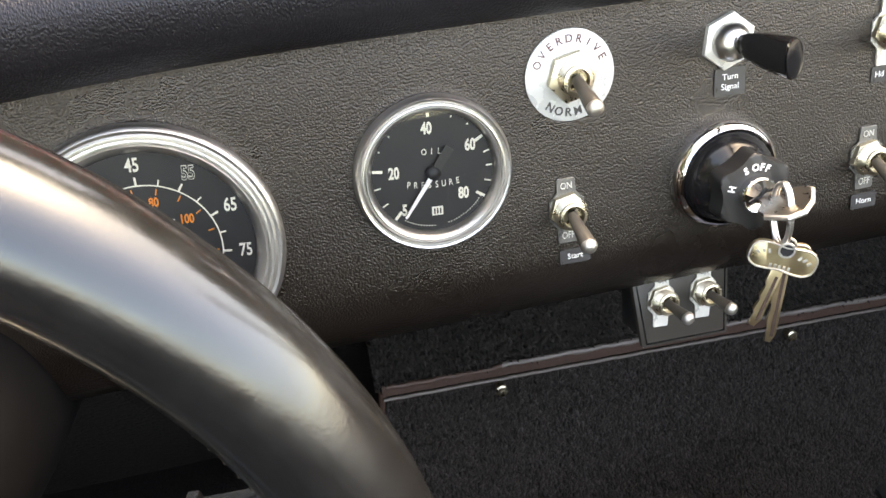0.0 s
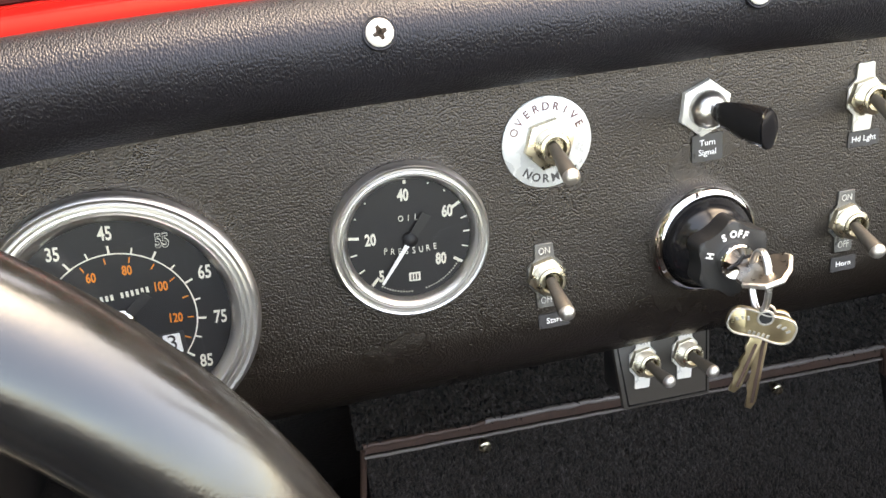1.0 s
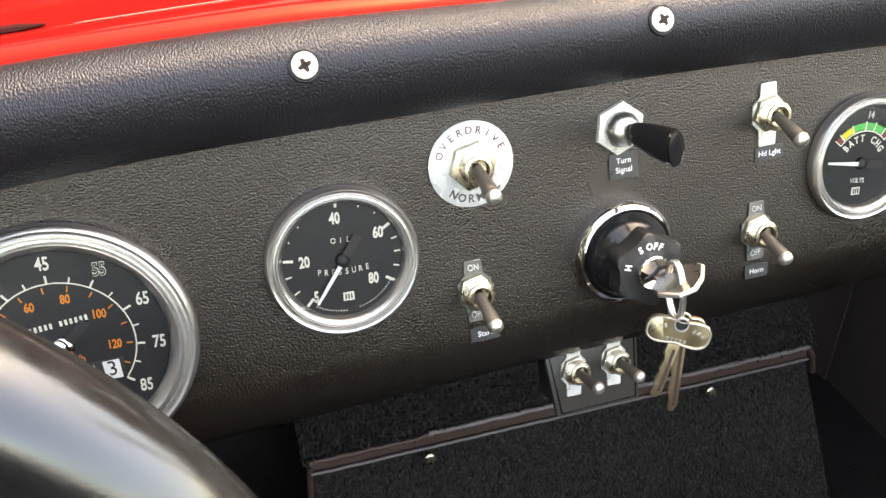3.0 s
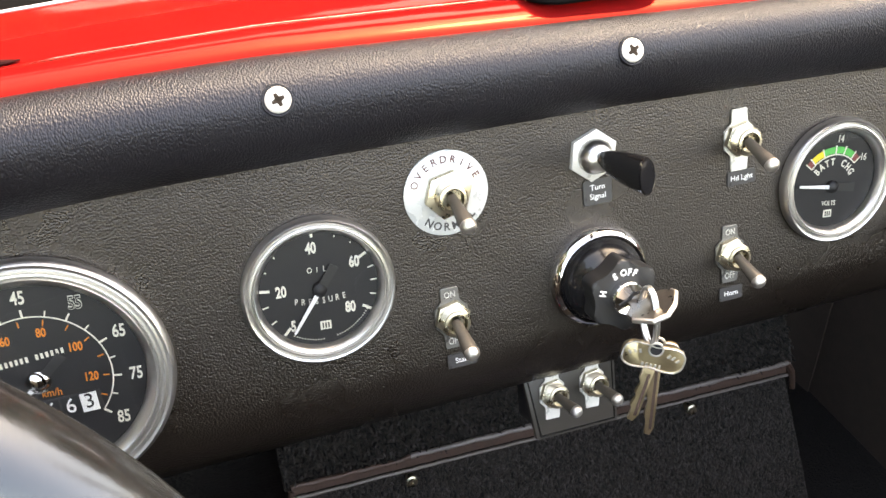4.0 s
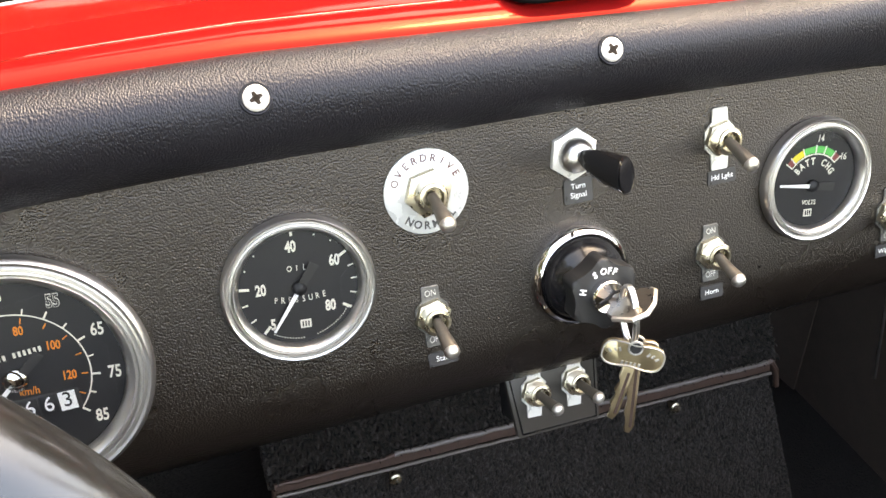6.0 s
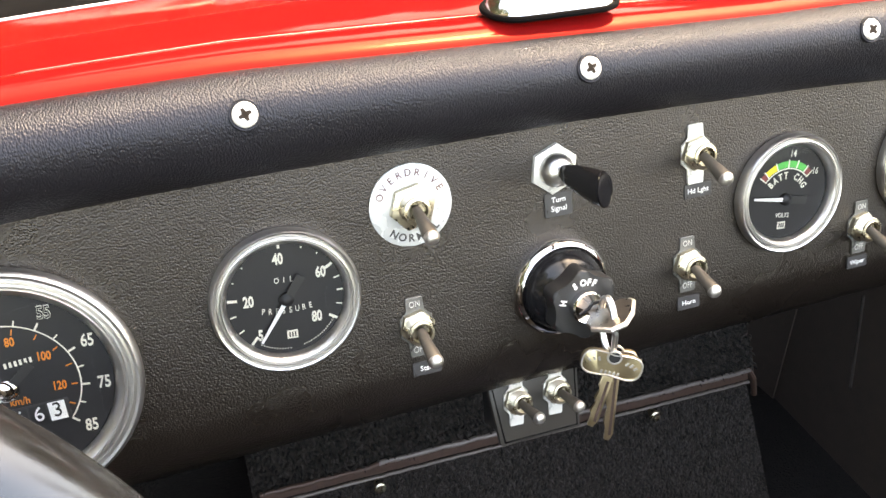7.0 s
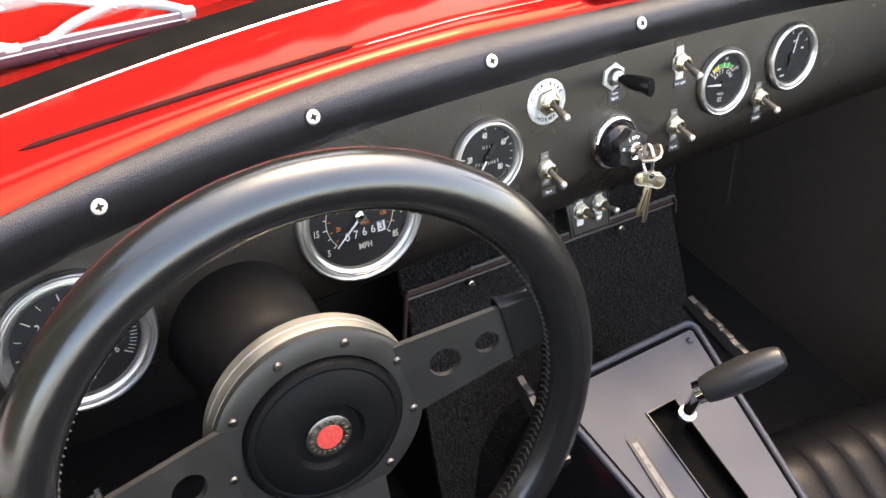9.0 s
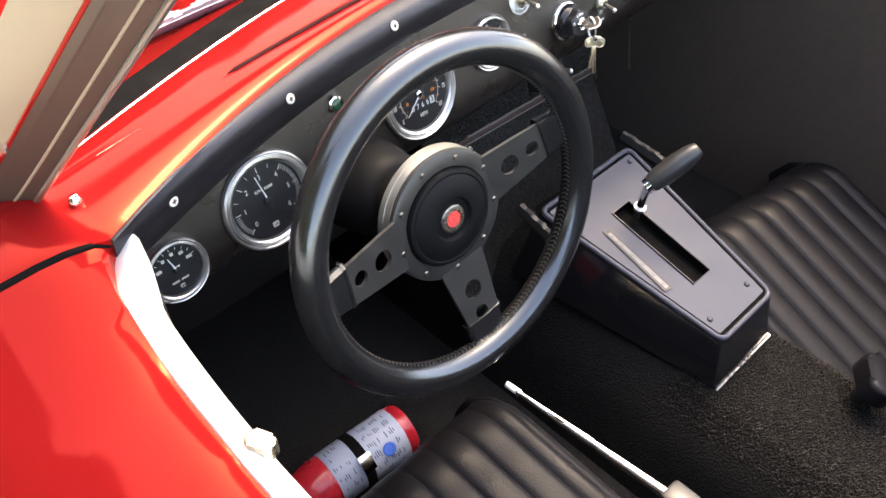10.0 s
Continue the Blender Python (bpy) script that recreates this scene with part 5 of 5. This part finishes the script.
    part("shaft", tube(spline([foot, collar, collar.lerp(a, 0.5) + Vector((-0.002, 0, 0.002)), a, a.lerp(b, 0.3)], 6), 0.0055, 14), CHROME, g, "bent chrome shaft")
    part("collar", tube([collar, collar + (a - collar).normalized() * 0.004], 0.0076, 20), BRUSHED, g)
    pts = [a.lerp(b, u) for u in (-0.02, 0.0, 0.1, 0.3, 0.55, 0.8, 0.93, 0.98, 1.0)]
    part("handle", tube(pts, [0.009, 0.0108, 0.0122, 0.0138, 0.0140, 0.0122, 0.0100, 0.0080, 0.004], 24), SATIN, g, "black barrel-shaped handle")
    part("button", tube([a.lerp(b, -0.10), a.lerp(b, -0.01)], 0.0098, 20), CHROME, g, "chrome collar")
    # loose trim rail beside the console
    t = root("trim_rail", CAR, "black slotted trim rail beside the console", "trim", kind="structure")
    for side in (1, -1):
        a, b = (Vector((0.14 + side * 0.101, -0.046, -0.309)), Vector((0.14 + side * 0.108, -0.128, -0.326)))
        rail = part("rail", tube([a, b], 0.006, 6, flat=1.6), SATIN, t)
        bm = bmesh.new()
        for u in (0.2, 0.45, 0.62, 0.85):
            box((0.006, 0.012, 0.0012), a.lerp(b, u) + Vector((0, 0, 0.0096)), 0.0005, bm)
        part("clip", bm, SATIN, rail)["kind"] = "stuff"


def seat(x_mid, width, label, slope=0.0, yaw=0.0, front=-0.150, height=-0.40):
    """A cushion with lengthwise pleats, and a low backrest."""
    s = root("bucket_seat", CAR @ Matrix.Translation((x_mid, front, height)) @ Matrix.Rotation(radians(yaw), 4, "Z") @ Matrix.Rotation(radians(slope), 4, "X"), label, "seat", "seats")
    n = round(width / 0.036)
    nx = n * 10
    rows = []
    for j in range(41):
        v = j / 40
        y = 0.004 - 0.46 * v
        row = []
        for i in range(nx + 1):
            u = i / nx
            x = (u - 0.5) * width
            rib = abs(math.sin(math.pi * u * n)) ** 0.42 * 0.0044
            fold = min(1, v / 0.2)
            front = -0.075 * (1 - fold) ** 2.2
            edge = -0.03 * max(0, abs(u - 0.5) * 2 - 0.86) ** 2 / 0.02
            row.append(Vector((x, y + 0.02 * (1 - fold) ** 4 * -1, rib * min(1, 0.25 + 4 * v) + front + edge - 0.015 * v)))
        rows.append(row)
    part("pleated_panel", sheet(grid_mesh(rows), 0.004), LEATHER, s, "pleated black leather cushion")
    for side in (-1, 1):
        pts = [(side * (width / 2 - 0.006), 0.000 - 0.46 * v, -0.040 - 0.075 * max(0, 1 - v / 0.2) ** 2.2 - 0.015 * v) for v in [k / 20 for k in range(21)]]
        part("side_panel", tube(pts, [0.010] + [0.018] * 20, 16, flat=1.3), LEATHER, s)
    part("base", box((width - 0.02, 0.43, 0.12), (0, -0.25, -0.10), 0.02), LEATHER, s)
    part("backrest", box((width, 0.09, 0.42), (0, -0.52, 0.17), 0.035, seg=4), LEATHER, s)


def belt_buckle():
    s = root("belt_buckle", CAR @ Matrix.Translation((0.192, -0.462, -0.405)) @ Matrix.Rotation(radians(35), 4, "Z") @ Matrix.Rotation(radians(20), 4, "X"), "rounded dark blue-grey belt buckle between tunnel and seat", "belt buckle")
    part("shell", prism(rounded(0.062, 0.040, 0.018, 7), -0.012, 0.014, 0.008, 3), LEATHER, s)
    part("stalk", tube([(0.0, 0, -0.01), (0.0, -0.005, -0.03), (0.0, -0.005, -0.10)], 0.012, 12, flat=0.5), SATIN, s)


def handbrake():
    h = root("handbrake", CAR, "chrome handbrake lever beside the seat", "handbrake")
    a, b = Vector((-0.100, -0.170, -0.425)), Vector((-0.078, -0.385, -0.435))
    pts = [a.lerp(b, u) for u in (0.0, 0.1, 0.3, 0.5, 0.52, 0.55, 1.0)]
    part("lever", tube(pts, [0.0028, 0.0038, 0.0048, 0.0058, 0.0044, 0.0056, 0.0066], 14), CHROME, h)
    part("grip_ring", tube([a.lerp(b, 0.03), a.lerp(b, 0.05)], 0.0066, 14), CHROME, h)
    part("button", tube([a.lerp(b, -0.05), a.lerp(b, 0.02)], 0.0040, 14), WHITE, h, "pale push button")
    part("bracket", box((0.03, 0.05, 0.03), b + Vector((0.002, -0.01, -0.005)), 0.005), SATIN, h)


def fire_bottle():
    a, b = Vector((-0.318, -0.070, -0.500)), Vector((-0.198, -0.078, -0.500))
    m = CAR @ look(a, a - (b - a))
    f = root("fire_extinguisher", m, "red fire extinguisher with a pale label lying before the seat", "fire extinguisher")
    n, r = (b - a).length, 0.0335
    part("bottle", lathe([(0.011, -0.060), (0.015, -0.055), (0.027, -0.032), (r - 0.001, -0.012), (r, 0.0), (r, n - 0.004), (r - 0.003, n + 0.003), (0.0, n + 0.005)], 40), BOTTLE, f, "red bottle")
    lab = part("label", lathe([(r + 0.0001, 0.010), (r + 0.0004, 0.0105), (r + 0.0004, n - 0.012), (r + 0.0001, n - 0.0115)], 40), PAPER, f, "pale printed label")
    u0, u1 = 0.36 * n, 0.47 * n
    part("strap", lathe([(r + 0.0008, u0), (r + 0.0018, u0 + 0.001), (r + 0.0018, u1 - 0.001), (r + 0.0008, u1)], 40), RUBBER, f, "black strap")
    up = (m.inverted().to_3x3() @ Vector((0.1, -0.75, 0.65))).normalized()
    turn = math.atan2(up.y, up.x)
    buckle = part("buckle", box((0.004, 0.022, u1 - u0 + 0.004), (r + 0.0035, 0, (u0 + u1) / 2), 0.0008), CHROME, f, "bright clamp buckle")
    buckle.matrix_basis = Matrix.Rotation(turn - 0.1, 4, "Z")
    o = part("bracket", box((0.05, 0.05, 0.10), (0, 0, -0.05), 0.003), SATIN, f, "black floor bracket")
    o.matrix_basis = m.inverted() @ CAR @ Matrix.Translation(a.lerp(b, 0.4) + Vector((0, 0, -0.022)))
    bm = bmesh.new()
    rnd = random.Random(4)
    heights = [0.014 + 0.0028 * k for k in range(int((u0 - 0.018) / 0.0028))] + [u1 + 0.006 + 0.0028 * k for k in range(int((n - u1 - 0.022) / 0.0028))]
    for h in heights:
        for c in range(16):
            if rnd.random() < 0.62:
                merge(bm, box((0.0002, 0.0085 * rnd.uniform(0.3, 1), 0.0009)), Matrix.Rotation(c * 6.283 / 16 + rnd.uniform(-0.05, 0.05), 4, "Z") @ Matrix.Translation((r + 0.0005, 0, h)))
    o = part("print", bm, SATIN, lab, "small unreadable print")
    o["kind"] = "stuff"
    bm = lathe([(0.0085, 0), (0.0085, 0.0009), (0.0055, 0.0010), (0.0052, 0.0006), (0, 0.0006)], 24)
    o = part("blue_mark", bm, BLUE, lab)
    o.matrix_basis = Matrix.Rotation(turn, 4, "Z") @ Matrix.Translation((r + 0.0004, 0, u1 + 0.026)) @ Matrix.Rotation(radians(90), 4, "Y")


def mirror():
    """Chrome mirror foot on the cowl, on a black gasket."""
    m = root("mirror_base", CAR @ Matrix.Translation((0.1275, 0.0150, 0.0152)) @ Matrix.Rotation(radians(-2), 4, "Z"), "chrome rear-view mirror foot on a black gasket", "mirror")
    loop = rounded(0.0548, 0.0262, 0.0122, 8)
    part("gasket", tube([Vector((x, y, 0.0002)) for x, y in loop + loop[:1]], 0.0013, 8), RUBBER, m, "thin black rubber gasket")
    rows = []
    for w, d, r, z in ((0.0535, 0.0262, 0.012, -0.001), (0.0530, 0.0258, 0.012, 0.0014), (0.0505, 0.0236, 0.0112, 0.0034), (0.0440, 0.0180, 0.0086, 0.0062), (0.0340, 0.0110, 0.0052, 0.0082), (0.0160, 0.0030, 0.0014, 0.0088)):
        ring = rounded(w, d, r, 8)
        rows.append([Vector((x, y, z)) for x, y in ring + ring[:1]])
    foot = grid_mesh(rows)
    bmesh.ops.remove_doubles(foot, verts=foot.verts, dist=0.00001)
    foot.faces.new([v for v in foot.verts if abs(v.co.z - 0.0088) < 0.00001])
    bmesh.ops.recalc_face_normals(foot, faces=foot.faces)
    part("foot", foot, CHROME, m, "chrome foot with sloping sides")
    part("stem", tube([(0, 0.003, 0.008), (0, 0.004, 0.05)], 0.006, 16), CHROME, m)


ground()
hedge()
body = car_body()
windscreen()
wiper(0.0, 0.0)
wiper(0.27, 0.012)
stud(-0.443, -0.043, -0.003)
dashboard()
oil_gauge()
speedometer()
tachometer()
small_gauge("temperature_gauge", -0.3855, -0.119, "small black gauge with bright bezel at the end of the dash", "temp")
small_gauge("voltmeter", 0.2354, -0.0776, "small black battery voltmeter with coloured band and bright bezel", "volts")
small_gauge("fuel_gauge", 0.3155, -0.0755, "small black gauge with a white pointer and bright bezel", "fuel")
overdrive_switch()
turn_signal()
toggle(on_dash(0.1870, -0.0503), "headlight toggle switch on a bright plate", words=None, finish=STAMPED)
toggle(on_dash(0.1830, -0.1010), "horn toggle switch on an on-off plate", length=0.0178)
toggle(on_dash(0.0550, -0.1000), "starter toggle switch on an on-off plate")
toggle(on_dash(0.2790, -0.1030), "wiper toggle switch on an on-off plate")
label_tape(["Turn", "Signal"], 0.1215, -0.0605, 0.0125, 0.0105)
label_tape(["Hd Lght"], 0.1885, -0.0675, 0.0135, 0.0062)
label_tape(["Horn"], 0.1840, -0.1205, 0.0115, 0.0065)
label_tape(["Start"], 0.0575, -0.1200, 0.0125, 0.0062)
label_tape(["Wiper"], 0.2790, -0.1215, 0.0115, 0.0062)
ignition()
keys()
pilot_lamp()
switch_box()
heater_box()
cockpit()
door(-1, body)
door(1, body)
steering_wheel()
column()
console()
seat(-0.290, 0.324, "black pleated leather driver's seat", 3, 0, -0.126, -0.386)
seat(0.392, 0.324, "black pleated leather passenger seat", 14, -9)
handbrake()
belt_buckle()
fire_bottle()
mirror()
